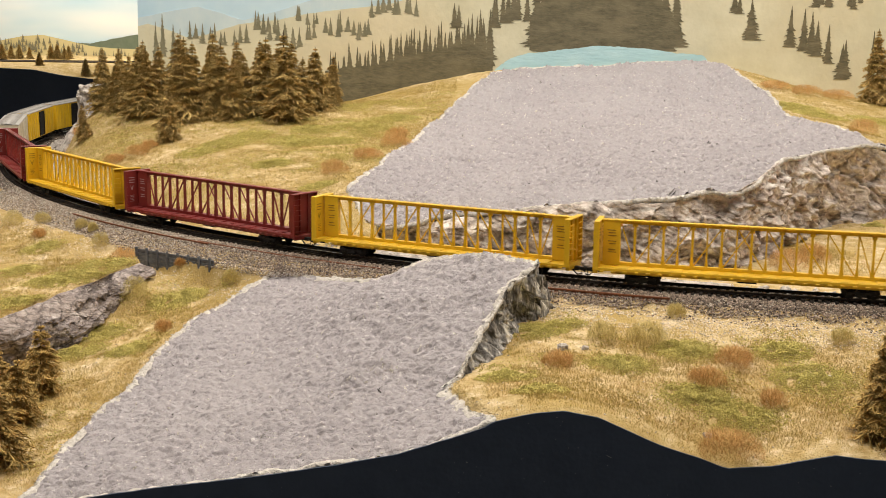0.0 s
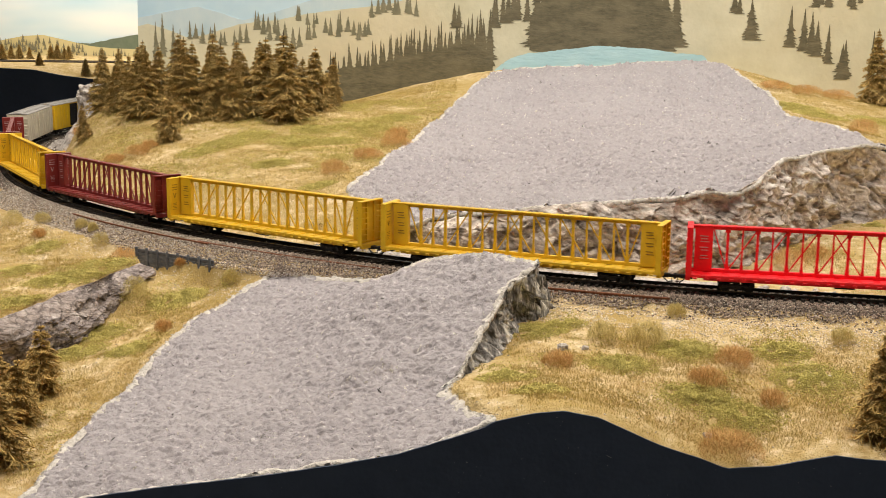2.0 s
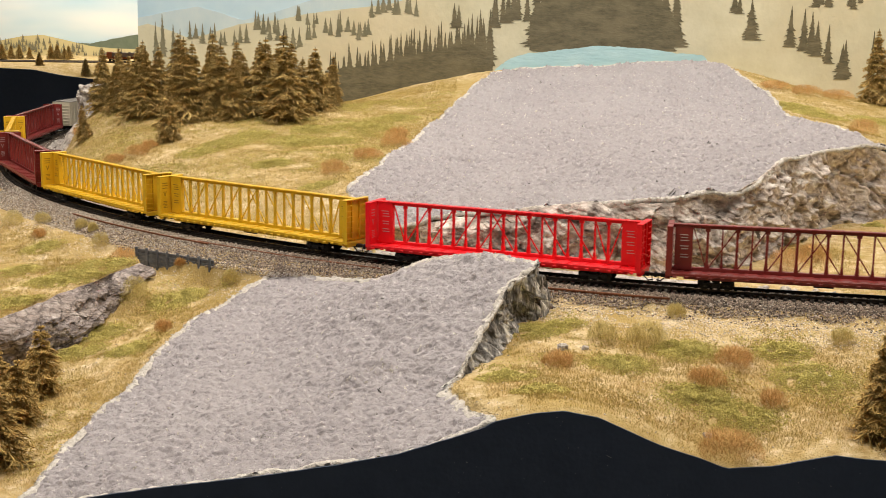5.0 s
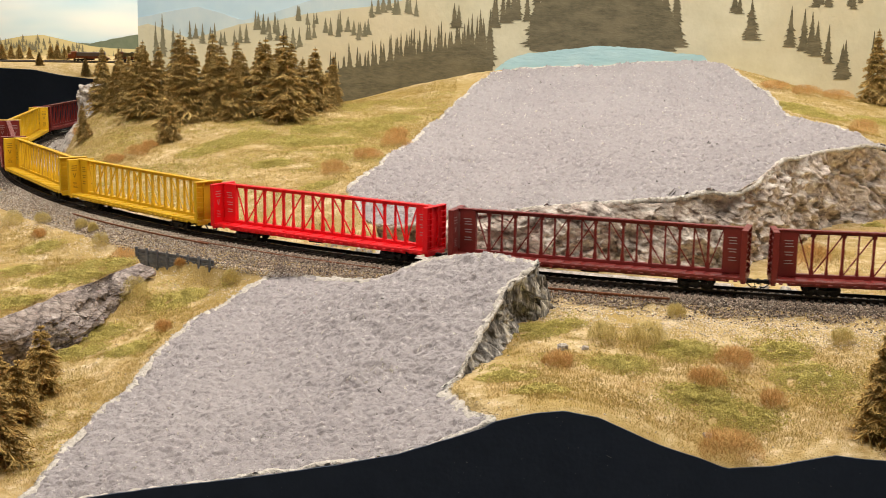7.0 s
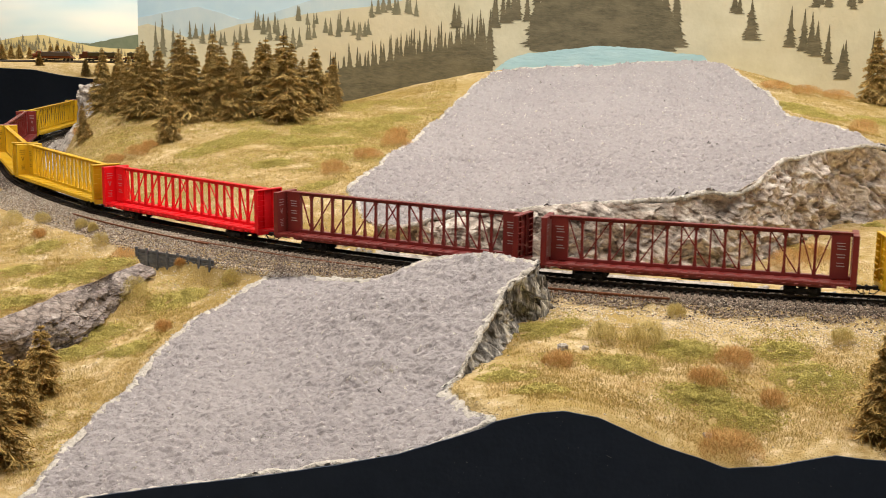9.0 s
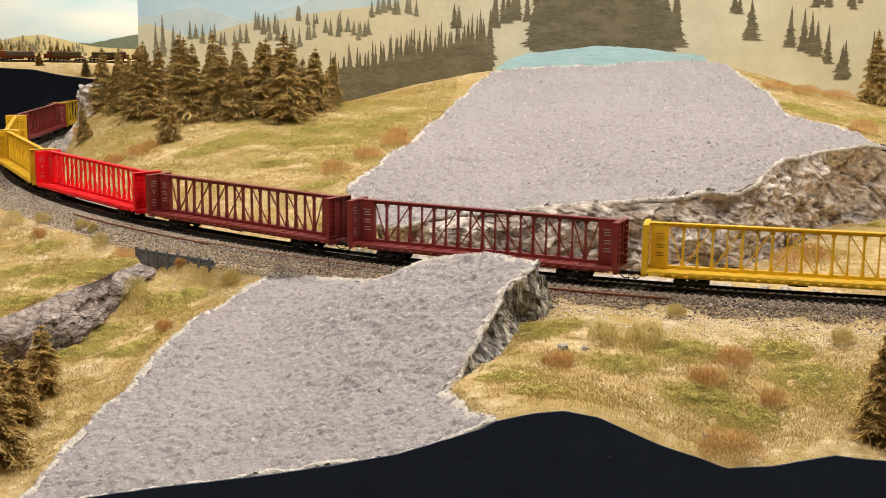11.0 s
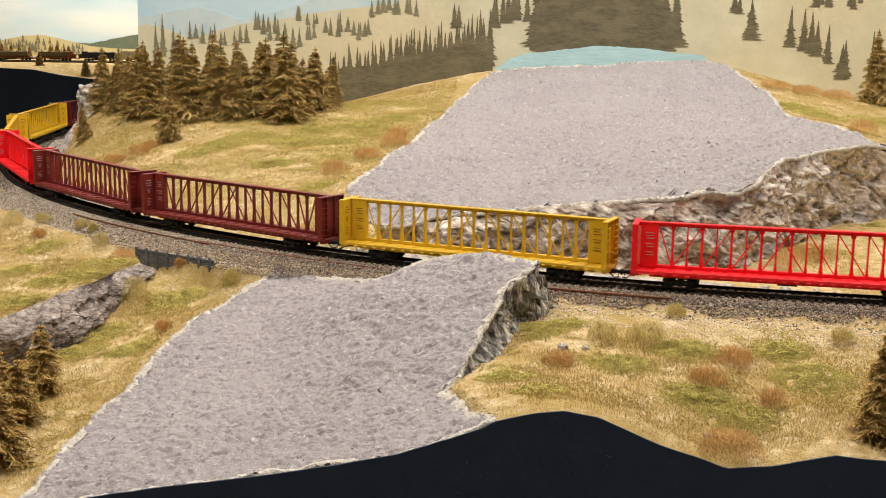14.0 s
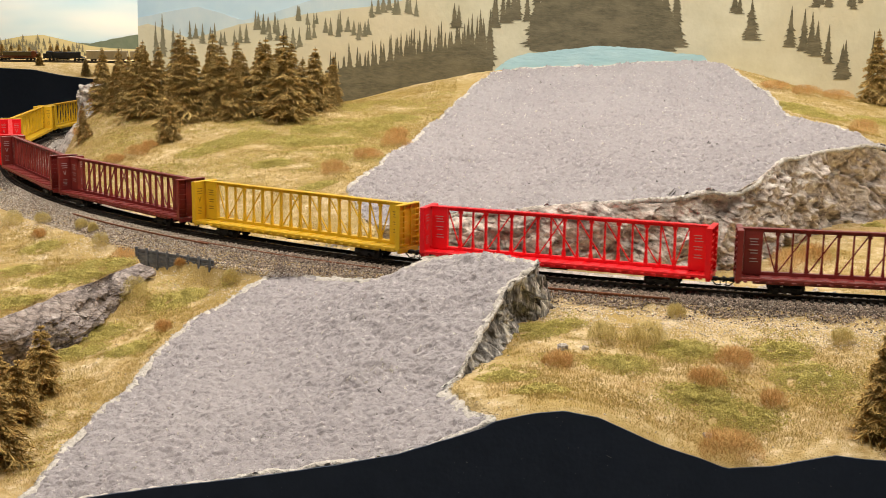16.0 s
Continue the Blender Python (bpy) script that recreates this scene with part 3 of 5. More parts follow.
def centerbeam_car(paint_mat, mark, label):
    car = tagged(new("centerbeam_flatcar"), label, "rail car", group="train cars")
    H, hw = L_CAR / 2, W_CAR / 2
    # deck with two shallow sloping floors, crossbearers and side sills
    bm = bmesh.new()
    add_box(bm, 0, 0, Z_DECK - 0.0012, L_CAR - 0.001, W_CAR - 0.003, 0.0022)
    for i in range(17):
        x = -H + 0.010 + i * (L_CAR - 0.020) / 16
        for sy in (-1, 1):
            add_box(bm, x, sy * 0.0092, Z_DECK + 0.0002, 0.0105, 0.0120, 0.0009, bevel=0.0002)
    deck = part("deck", bm, paint_mat, car)
    for sy in (-1, 1):
        bm = box(0, sy * (hw - 0.0008), Z_DECK - 0.0010, L_CAR, 0.0014, 0.0026, bevel=0.0003)
        add_box(bm, 0, sy * (hw - 0.0024), Z_DECK - 0.0032, L_CAR - 0.05, 0.0012, 0.0030)
        sill = part("side_sill", bm, paint_mat, car)
        bm = bmesh.new()
        for i in range(26):
            x = -H + 0.008 + i * (L_CAR - 0.016) / 25
            add_box(bm, x, sy * (hw + 0.0003), Z_DECK - 0.0026, 0.0034, 0.0016, 0.0015, bevel=0.0003)
        tagged(part("strap_winch", bm, paint_mat, sill), kind="stuff")
    bm = box(0, 0, Z_DECK - 0.0045, L_CAR - 0.030, 0.0080, 0.0046)
    for x in (-0.045, 0.0, 0.045):
        add_box(bm, x, 0, Z_DECK - 0.0032, 0.0022, W_CAR - 0.006, 0.0026)
    part("centre_sill", bm, paint_mat, car)
    bm = bmesh.new()
    add_box(bm, 0.028, 0.006, Z_DECK - 0.0052, 0.014, 0.006, 0.0045, bevel=0.0008)
    cyl(bm, (-0.010, -0.008, Z_DECK - 0.0048), (0.006, -0.008, Z_DECK - 0.0048), 0.0025, 10)
    part("brake_gear", bm, BLACK_PLASTIC, car)
    # end bulkheads with ribs and rungs on the outer face
    for end in (-1, 1):
        bm = box(end * (H - 0.0042), 0, (Z_TOP + Z_DECK) / 2, 0.0012, W_CAR - 0.001, Z_TOP - Z_DECK, bevel=0.0002)
        for sy in (-1, 1):
            add_box(bm, end * (H - 0.0026), sy * (hw - 0.0008), (Z_TOP + Z_DECK) / 2 - 0.0010, 0.0050, 0.0013, Z_TOP - Z_DECK + 0.002, bevel=0.0003)
        add_box(bm, end * (H - 0.0026), 0, Z_TOP - 0.0006, 0.0050, W_CAR, 0.0012, bevel=0.0003)
        for sy in (-1, 1):
            add_box(bm, end * (H - 0.0030), sy * 0.0055, (Z_TOP + Z_DECK) / 2, 0.0024, 0.0011, Z_TOP - Z_DECK - 0.002)
        add_box(bm, end * (H - 0.0022), 0, Z_DECK - 0.0030, 0.0040, W_CAR - 0.004, 0.0045, bevel=0.0004)
        b = part("bulkhead", bm, paint_mat, car)
        for k in range(7):
            z = Z_DECK + 0.0030 + k * 0.0052
            for sy in (-1, 1):
                bm = bmesh.new()
                bar(bm, (end * (H - 0.0002), sy * (hw - 0.0008), z), (end * (H - 0.0002), sy * 0.0062, z), 0.0008, 0.0008)
                part("rung", bm, paint_mat, b)
        bm = bmesh.new()
        bar(bm, (end * (H - 0.0004), 0.0058, Z_DECK + 0.010), (end * (H - 0.0004), -0.0150, Z_DECK + 0.0150), 0.0008, 0.0012)
        part("brace", bm, paint_mat, b)
        # end panel of the centre beam with lettering blocks
        px = end * (H - 0.0140)
        bm = box(px, 0, (Z_TOP + Z_DECK) / 2, 0.0150, 0.0050, Z_TOP - Z_DECK - 0.0016, bevel=0.0003)
        panel = part("end_panel", bm, paint_mat, car)
        for sy in (-1, 1):
            bm = bmesh.new()
            for k in range(9):
                if k in (3, 6):
                    continue
                add_box(bm, px + 0.0004 * (k % 3), sy * 0.00265, Z_TOP - 0.0090 - 0.0024 * k, 0.0070 - 0.0012 * (k % 2), 0.0003, 0.0007)
            part("marking", bm, mark, panel, "small painted lettering bars")
        # lettering on the inner face of the bulkhead
        bm = bmesh.new()
        for sy in (-1, 1):
            for k, w in enumerate((0.0070, 0.0074, 0.0066)):
                add_box(bm, end * (H - 0.0049), sy * 0.0095, Z_TOP - 0.0075 - 0.0026 * k, 0.0003, w, 0.0007)
            for k in range(5):
                add_box(bm, end * (H - 0.0049), sy * 0.0095, Z_TOP - 0.0270 - 0.0016 * k, 0.0003, 0.0054 - 0.0009 * (k % 2), 0.0004)
            for lean in (-1, 1):
                bar(bm, (end * (H - 0.0049), sy * 0.0095, Z_TOP - 0.0212), (end * (H - 0.0049), sy * 0.0095 + lean * 0.0017, Z_TOP - 0.0162), 0.0003, 0.0006)
        part("marking", bm, mark, b, "painted lettering bars and mark")
    # centre beam: top chord, posts, diagonals
    bm = box(0, 0, Z_TOP - 0.0004, L_CAR - 0.002, 0.0060, 0.0012, bevel=0.0003)
    add_box(bm, 0, 0, Z_TOP - 0.0020, L_CAR - 0.006, 0.0022, 0.0026)
    chord = part("top_chord", bm, paint_mat, car)
    bm = bmesh.new()
    for i in range(34):
        add_box(bm, -H + 0.010 + i * (L_CAR - 0.020) / 33, 0, Z_TOP + 0.0001, 0.0014, 0.0068, 0.0006)
    tagged(part("chord_cleat", bm, paint_mat, chord), kind="stuff")
    part("bottom_chord", box(0, 0, Z_DECK + 0.0016, L_CAR - 0.008, 0.0036, 0.0030), paint_mat, car)
    x0, n = -(H - 0.0215), 18
    xs = [x0 + i * (-2 * x0) / n for i in range(n + 1)]
    zb, zt = Z_DECK + 0.0010, Z_TOP - 0.0022
    for i, x in enumerate(xs):
        bm = bmesh.new()
        w = 0.0021 if i % 2 else 0.0013
        if 0 < i < n:
            add_box(bm, x, 0, (zb + zt) / 2, w, 0.0024, zt - zb)
            foot = add_box(bmesh.new(), x, 0, zb + 0.0050, w + 0.0018, 0.0030, 0.0090)
            for v in foot.verts:
                if v.co.z > zb + 0.005:
                    v.co.x = x + (v.co.x - x) * w / (w + 0.0018)
            flare = bpy.data.meshes.new("flare")
            foot.to_mesh(flare)
            foot.free()
            bm.from_mesh(flare)
            bpy.data.meshes.remove(flare)
            if i % 2:
                add_box(bm, x, 0, zt - 0.0018, w + 0.0022, 0.0027, 0.0036, bevel=0.0005)
            part("post", bm, paint_mat, car)
        else:
            bm.free()
    pairs = [(0, 1, -1), (1, 3, 1), (3, 5, 1), (5, 7, 1), (7, 9, 1), (8, 10, -1), (10, 12, -1), (12, 14, -1), (14, 16, -1), (16, 17, -1), (17, 18, 1)]
    for a, b, up in pairs:
        za, zc = (zb, zt) if up > 0 else (zt, zb)
        bm = bmesh.new()
        bar(bm, (xs[a], 0, za), (xs[b], 0, zc), 0.0011, 0.0010)
        part("diagonal", bm, paint_mat, car)
    for x in (-0.089, 0.089):
        truck(car, x)
    for end in (-1, 1):
        coupler(car, end, H)
    return car


def box_car(body_mat, roof_mat, door_mat, label, length=0.192):
    car = tagged(new("boxcar"), label, "rail car", group="train cars")
    h, hw, z0, z1 = length / 2, 0.0172, 0.0095, 0.0545
    bm = box(0, 0, (z0 + z1) / 2, length, 2 * hw, z1 - z0, bevel=0.0004)
    body = part("body", bm, body_mat, car)
    for i in range(14):
        x = -h + 0.006 + i * (length - 0.012) / 13
        if abs(x) < 0.026:
            continue
        for sy in (-1, 1):
            part("side_rib", box(x, sy * (hw + 0.0003), (z0 + z1) / 2, 0.0016, 0.0010, z1 - z0 - 0.003, bevel=0.0002), body_mat, body)
    bm = bmesh.new()
    for sy in (-1, 1):
        add_box(bm, 0, sy * hw / 2, z1 + 0.0012, length + 0.001, hw + 0.0008, 0.0010, Matrix.Rotation(-sy * 0.12, 3, "X"))
    for i in range(12):
        add_box(bm, -h + 0.008 + i * (length - 0.016) / 11, 0, z1 + 0.0022, 0.0014, hw * 1.5, 0.0008)
    part("roof", bm, roof_mat, car)
    for sy in (-1, 1):
        bm = box(0.004, sy * (hw + 0.0011), (z0 + z1) / 2, 0.036, 0.0014, z1 - z0 - 0.004, bevel=0.0003)
        door = part("door", bm, door_mat, car, "ribbed sliding door")
        for k in range(6):
            part("door_rib", box(0.004, sy * (hw + 0.0020), z0 + 0.006 + k * 0.006, 0.034, 0.0008, 0.0012), door_mat, door)
        part("door_rod", cyl(bmesh.new(), (-0.006, sy * (hw + 0.0024), z0 + 0.002), (-0.006, sy * (hw + 0.0024), z1 - 0.002), 0.0006, 6), door_mat, door)
    for end in (-1, 1):
        bm = bmesh.new()
        for k in range(7):
            add_box(bm, end * (h + 0.0005), 0, z0 + 0.004 + k * 0.0056, 0.0012, 2 * hw - 0.003, 0.0022, bevel=0.0005)
        part("end_corrugation", bm, body_mat, body)
        for k in range(6):
            bm = bmesh.new()
            bar(bm, (end * (h + 0.0016), -hw + 0.001, z0 + 0.004 + k * 0.006), (end * (h + 0.0016), -hw + 0.008, z0 + 0.004 + k * 0.006), 0.0007, 0.0007)
            part("rung", bm, body_mat, body)
        coupler(car, end, h)
    part("underframe", box(0, 0, z0 - 0.0015, length - 0.03, 0.012, 0.003), BLACK_PLASTIC, car)
    for x in (-h + 0.036, h - 0.036):
        truck(car, x)
    return car


yellow_car = centerbeam_car(YELLOW, BLACK_MARK, "yellow centerbeam flatcar with empty deck on the track")
red_car = centerbeam_car(RED, RED_MARK, "bright red centerbeam flatcar with empty deck on the track")
maroon_car = centerbeam_car(MAROON, MAROON_MARK, "dark maroon centerbeam flatcar with empty deck on the track")
PITCH = 0.2795
TRAIN = [(maroon_car, 3.0), (copy_thing(yellow_car, Matrix()), 2.0), (copy_thing(maroon_car, Matrix()), 1.0), (yellow_car, 0.0),
         (copy_thing(yellow_car, Matrix()), -1.0), (red_car, -2.0), (copy_thing(maroon_car, Matrix()), -3.0), (copy_thing(maroon_car, Matrix()), -4.0),
         (copy_thing(yellow_car, Matrix()), -5.0), (copy_thing(red_car, Matrix()), -6.0), (copy_thing(maroon_car, Matrix()), -7.0)]
cream_car = box_car(CREAM, ROOF_GREY, CREAM, "cream boxcar with pale roof on the track")
gold_car = box_car(YELLOW, ROOF_GREY, BLACK_PLASTIC, "yellow boxcar with black door on the track")
TRAIN += [(cream_car, 3.95), (gold_car, 4.70), (copy_thing(gold_car, Matrix()), 5.45)]


# ---- plaster and rock ----
def fast_mesh(name, V, F, material, smooth=False):
    """A mesh from arrays of corners and of faces with one number of corners."""
    V, F = np.asarray(V, np.float32), np.asarray(F, np.int32)
    me = bpy.data.meshes.new(name)
    me.vertices.add(len(V))
    me.vertices.foreach_set("co", V.ravel())
    me.loops.add(F.size)
    me.loops.foreach_set("vertex_index", F.ravel())
    me.polygons.add(len(F))
    me.polygons.foreach_set("loop_start", np.arange(0, F.size, F.shape[1], dtype=np.int32))
    if smooth:
        me.polygons.foreach_set("use_smooth", np.ones(len(F), bool))
    me.update(calc_edges=True)
    me.validate()
    me.materials.append(material)
    return me


def plaster_sheet(name, edge, surf, label, relief, seed, chips_n, step=0.0018, lumps=(), chip=0.0026):
    e = np.array(edge)
    xs, ys = np.arange(e[:, 0].min(), e[:, 0].max() + step, step), np.arange(e[:, 1].min(), e[:, 1].max() + step, step)

    def height(x, y):
        wx, wy = x + 0.003 * noise2(x, y, 55, 2, seed + 15), y + 0.003 * noise2(x, y, 55, 2, seed + 17)
        z = surf(x, y) + relief * (0.0045 * noise2(x, y, 14, 3, seed) + 0.0020 * noise2(wx, wy, 48, 3, seed + 3, 0.6))
        z = z + relief * 0.0036 * noise2(wx * 0.75, wy * 1.15, 190, 3, seed + 7, 0.8)
        wear = ramp01(noise2(x, y, 12, 2, seed + 19), -0.35, 0.35)
        z = z - relief * (0.3 + 1.0 * wear) * 0.0020 * ramp01(noise2(wx * 0.8, wy * 1.1, 250, 2, seed + 11), 0.20, 0.50)
        for lx, ly, wide, tall in lumps:
            r = np.hypot(x - lx, y - ly) / wide
            z = z + tall * np.exp(-r * r) * (0.6 + 0.9 * noise2(x, y, 130, 3, seed + 21))
        return z

    thing = tagged(new(name, grid_mesh(name, xs, ys, height, lambda x, y: inside(x, y, edge), PLASTER)), label, "plaster", kind="structure")
    # a ragged raw rim
    rim, u = resample(edge, 0.0013, closed=True)
    c = e[:, :2].mean(0)
    n = np.gradient(rim[:, :2], axis=0)
    n = np.column_stack([n[:, 1], -n[:, 0]])
    n /= np.linalg.norm(n, axis=1)[:, None] + 1e-9
    if ((rim[:, :2] - c) * n).sum() < 0:
        n = -n
    V = []
    m = len(rim)
    out = 0.0050 * noise2(u, u * 0, 70, 4, seed, 0.7) + 0.0002
    width = 0.0048 + 0.0050 * noise2(u, u * 0, 45, 4, seed + 1, 0.7)
    for off, dz in ((0, -0.0032), (0.45, -0.0016), (0.30, 0.0003), (0.0, 0.0010), (-0.6, 0.0009), (-1.0, -0.0008)):
        w = np.where(off > 0, 0.003 * off, width * off) + out
        x, y = rim[:, 0] + n[:, 0] * w, np.maximum(rim[:, 1] + n[:, 1] * w, FRONT - 0.003)
        low = np.where((y < FRONT + 0.004) & (dz < -0.005), -0.0042, dz)
        z = surf(x, y) + low + 0.0014 * noise2(u + 7 * off, u * 0, 160, 3, seed + 5) + (relief * 0.0045 * noise2(x, y, 14, 3, seed))
        V.append(np.column_stack([x, y, z]))
    V = np.concatenate(V)
    i = np.arange(m)
    F = np.concatenate([np.column_stack([k * m + i, k * m + (i + 1) % m, (k + 1) * m + (i + 1) % m, (k + 1) * m + i]) for k in range(5)])
    lip = new("raw_edge", fast_mesh("raw_edge", V, F, PLASTER_LIP, True))
    lip.parent = thing
    tagged(lip, "ragged off-white raw plaster edge")
    # torn flakes of plaster along the rim
    rng = np.random.default_rng(seed + 1)
    V, F = [], []
    for k in rng.choice(m, int(m * 1.5)):
        if rim[k, 1] < FRONT + 0.004:
            continue
        a = math.atan2(n[k, 1], n[k, 0]) + float(rng.normal(0, 0.7))
        l, w = float(rng.uniform(0.0010, 0.0032 + 0.002 * rng.random())), float(rng.uniform(0.0005, 0.0013))
        x, y = rim[k, 0] + n[k, 0] * (out[k] - 0.001), rim[k, 1] + n[k, 1] * (out[k] - 0.001)
        z = float(surf(x, y)) + relief * 0.0045 * float(noise2(x, y, 14, 3, seed)) + float(rng.uniform(-0.0012, 0.0014))
        cx, cy, b = math.cos(a), math.sin(a), len(V)
        V += [(x - cy * w, y + cx * w, z), (x + cy * w, y - cx * w, z), (x + cx * l, y + cy * l, z + float(rng.normal(-0.0004, 0.0010))), (x + cx * l * 0.3, y + cy * l * 0.3, z + 0.0008)]
        F += [(b, b + 1, b + 3), (b + 1, b + 2, b + 3), (b + 2, b, b + 3), (b, b + 2, b + 1)]
    flakes = new("torn_flakes", mesh_from("torn_flakes", V, F, PLASTER_LIP))
    flakes.parent = thing
    tagged(flakes, "torn off-white plaster flakes", kind="stuff")
    # scratches and chips lying on the surface
    for nm, count, material, text, stretch in (("chips", chips_n, ROCK_GREY, "small dark flecks and chips", 1.0), ("pale_chips", 4 * chips_n, PLASTER_LIP, "small off-white plaster crumbs", 0.45)):
        V, F = [], []
        spots = [(rng.uniform(e[:, 0].min(), e[:, 0].max()), rng.uniform(e[:, 1].min(), e[:, 1].max())) for _ in range(count)]
        # extra dark flecks darken each hollow like a hole, extra crumbs whiten each lump
        for lx, ly, wide, tall in lumps:
            if (tall < 0) == (nm == "chips"):
                spots += [(rng.normal(lx, wide * 0.7), rng.normal(ly, wide * 0.5)) for _ in range(9)]
        for x, y in spots:
            if not inside(np.array([x]), np.array([y]), edge)[0]:
                continue
            a, l, w = rng.normal(0, 0.6), 0.0006 + chip * stretch * rng.random() ** 3, rng.uniform(0.0003, 0.0007) * (0.3 + chip / 0.0037) / stretch ** 0.5
            q = np.array([(-l, 0), (-l * 0.4, -w), (l * 0.5, -w * 0.7), (l, 0), (l * 0.3, w), (-l * 0.5, w * 0.8)]) * rng.uniform(0.7, 1.2, (6, 1))
            q = q @ np.array([[math.cos(a), math.sin(a)], [-math.sin(a), math.cos(a)]]) + (x, y)
            zz = height(q[:, 0], q[:, 1]) + 0.0001
            b = len(V)
            V += [(*p, z) for p, z in zip(q, zz)] + [(x, y, float(zz.mean()) + 0.0007)]
            F += [(b + i, b + (i + 1) % 6, b + 6) for i in range(6)]
        chips = new(nm, mesh_from(nm, V, F, material))
        chips.parent = thing
        tagged(chips, text, kind="stuff")
    return thing


SLOPE_LUMPS = [(-0.068, 0.865, 0.008, 0.007), (-0.052, 0.877, 0.011, 0.007), (-0.040, 0.873, 0.007, 0.003), (-0.124, 0.809, 0.005, -0.004), (-0.115, 0.807, 0.006, -0.003)]
plaster_sheet("plaster_slope", SLAB_EDGE, slab_surface, "bare grey plaster slope beside the track, unfinished", 1.15, 21, 110, 0.0012, SLOPE_LUMPS)
plaster_sheet("plaster_hill", UPPER_EDGE, hill_surface, "bare grey plaster hillside with rough skin, unfinished", 1.7, 42, 430, 0.0018, (), 0.0050)


def facets(u, v, scale, seed):
    """Broken planes: each cell has a height and a tilt of its own."""
    a, b = np.asarray(u) * scale + 60, np.asarray(v) * scale + 60
    ia, ib = np.floor(a).astype(np.int64), np.floor(b).astype(np.int64)
    best, out = np.full(a.shape, 9.0), np.zeros(a.shape)
    for i in (-1, 0, 1):
        for j in (-1, 0, 1):
            ci, cj = ia + i, ib + j
            da, db = a - ci - 0.5 - 0.45 * hash_noise(ci, cj, seed), b - cj - 0.5 - 0.45 * hash_noise(ci, cj, seed + 1)
            d = da * da + db * db
            h = 0.55 * hash_noise(ci, cj, seed + 2) + 0.9 * (da * hash_noise(ci, cj, seed + 3) + db * hash_noise(ci, cj, seed + 4))
            out, best = np.where(d < best, h, out), np.minimum(d, best)
    return out


def crag(u, v, seed, lean):
    """Broken, bedded relief: slanting strata, facets and chips."""
    wu = u + 0.005 * noise2(u, v, 45, 3, seed + 9)
    wv = v + 0.005 * noise2(u, v, 45, 3, seed + 13)
    p, q = wu * math.cos(lean) + wv * math.sin(lean), wv * math.cos(lean) - wu * math.sin(lean)
    beds = 1 - 2 * np.abs(noise2(p * 0.3, q, 120, 2, seed + 1))
    return (0.65 * noise2(wu, wv, 16, 2, seed) + 0.62 * facets(p * 0.7, q, 28, seed + 20) + 0.34 * facets(p * 0.6, q * 1.1, 75, seed + 30)
            + 0.19 * facets(p * 0.55, q * 1.2, 190, seed + 40) + 0.08 * beds + 0.05 * noise2(u, v, 300, 2, seed + 4))


def rock_wall(name, top, foot, material, depth, seed, label, rows=44, step=0.0014, roll=0.010, lean=0.35, bulge=0.0):
    """A rock face between a top and a foot line, with broken relief; its head rolls over into the land."""
    n = max(len(resample(top, step)[0]), len(resample(foot, step)[0]))

    def even(line):
        p = np.array(line, float)
        t = np.append(0, np.cumsum(np.linalg.norm(np.diff(p, axis=0), axis=1)))
        q = np.linspace(0, t[-1], n)
        return np.column_stack([np.interp(q, t, p[:, i]) for i in range(3)]), q

    a, u = even(top)
    b, _ = even(foot)
    b = b - [0, 0, 0.006]
    d = np.gradient((a + b)[:, :2] / 2, axis=0)
    nrm = np.column_stack([d[:, 1], -d[:, 0]])
    nrm /= np.linalg.norm(nrm, axis=1)[:, None] + 1e-9
    if nrm[:, 1].mean() > 0:
        nrm = -nrm
    V = []
    for k in range(rows + 1):
        f = k / rows
        p = a * (1 - f) + b * f
        v = np.linalg.norm(a - b, axis=1) * f
        fade = np.minimum(1, min(f * 5, 1.0) + 0.12)
        r = (depth * crag(u, v, seed, lean) + bulge * math.sin(math.pi * f)) * fade
        q = p.copy()
        q[:, 0] += nrm[:, 0] * r
        q[:, 1] += nrm[:, 1] * r
        q[:, 2] += 0.25 * depth * noise2(u, v, 60, 3, seed + 6) * (1 if 0 < f < 1 else 0.6)
        V.append(q)
    back = a.copy()
    back[:, :2] -= nrm * roll
    back[:, 2] -= 0.006
    V = np.concatenate([back] + V)
    i = np.arange(n - 1)
    F = np.concatenate([np.column_stack([k * n + i, k * n + i + 1, (k + 1) * n + i + 1, (k + 1) * n + i]) for k in range(rows + 1)])
    ob = new(name, fast_mesh(name, V, F, material, False))
    return tagged(ob, label, "rock", kind="structure")


wall_top = [(x, y, z + 0.001) for x, y, z in UPPER_EDGE[1:14]] + [(0.62, 1.45, 0.070)]
rock_wall("rock_cut", wall_top, WALL_FOOT, ROCK, 0.016, 5, "carved brown-grey rock cutting behind the track", rows=92, step=0.0011)
rock_wall("rock_cliff", CLIFF_TOP, CLIFF_FOOT, ROCK_GREY, 0.013, 17, "dark grey rock face under the plaster slope", rows=60, step=0.0009, lean=1.45)
rock_wall("rock_ledge", LEDGE_TOP, LEDGE_FOOT, ROCK_MAUVE, 0.012, 29, "weathered rock ledge below the grassy bench", rows=60, step=0.0010, bulge=0.011)


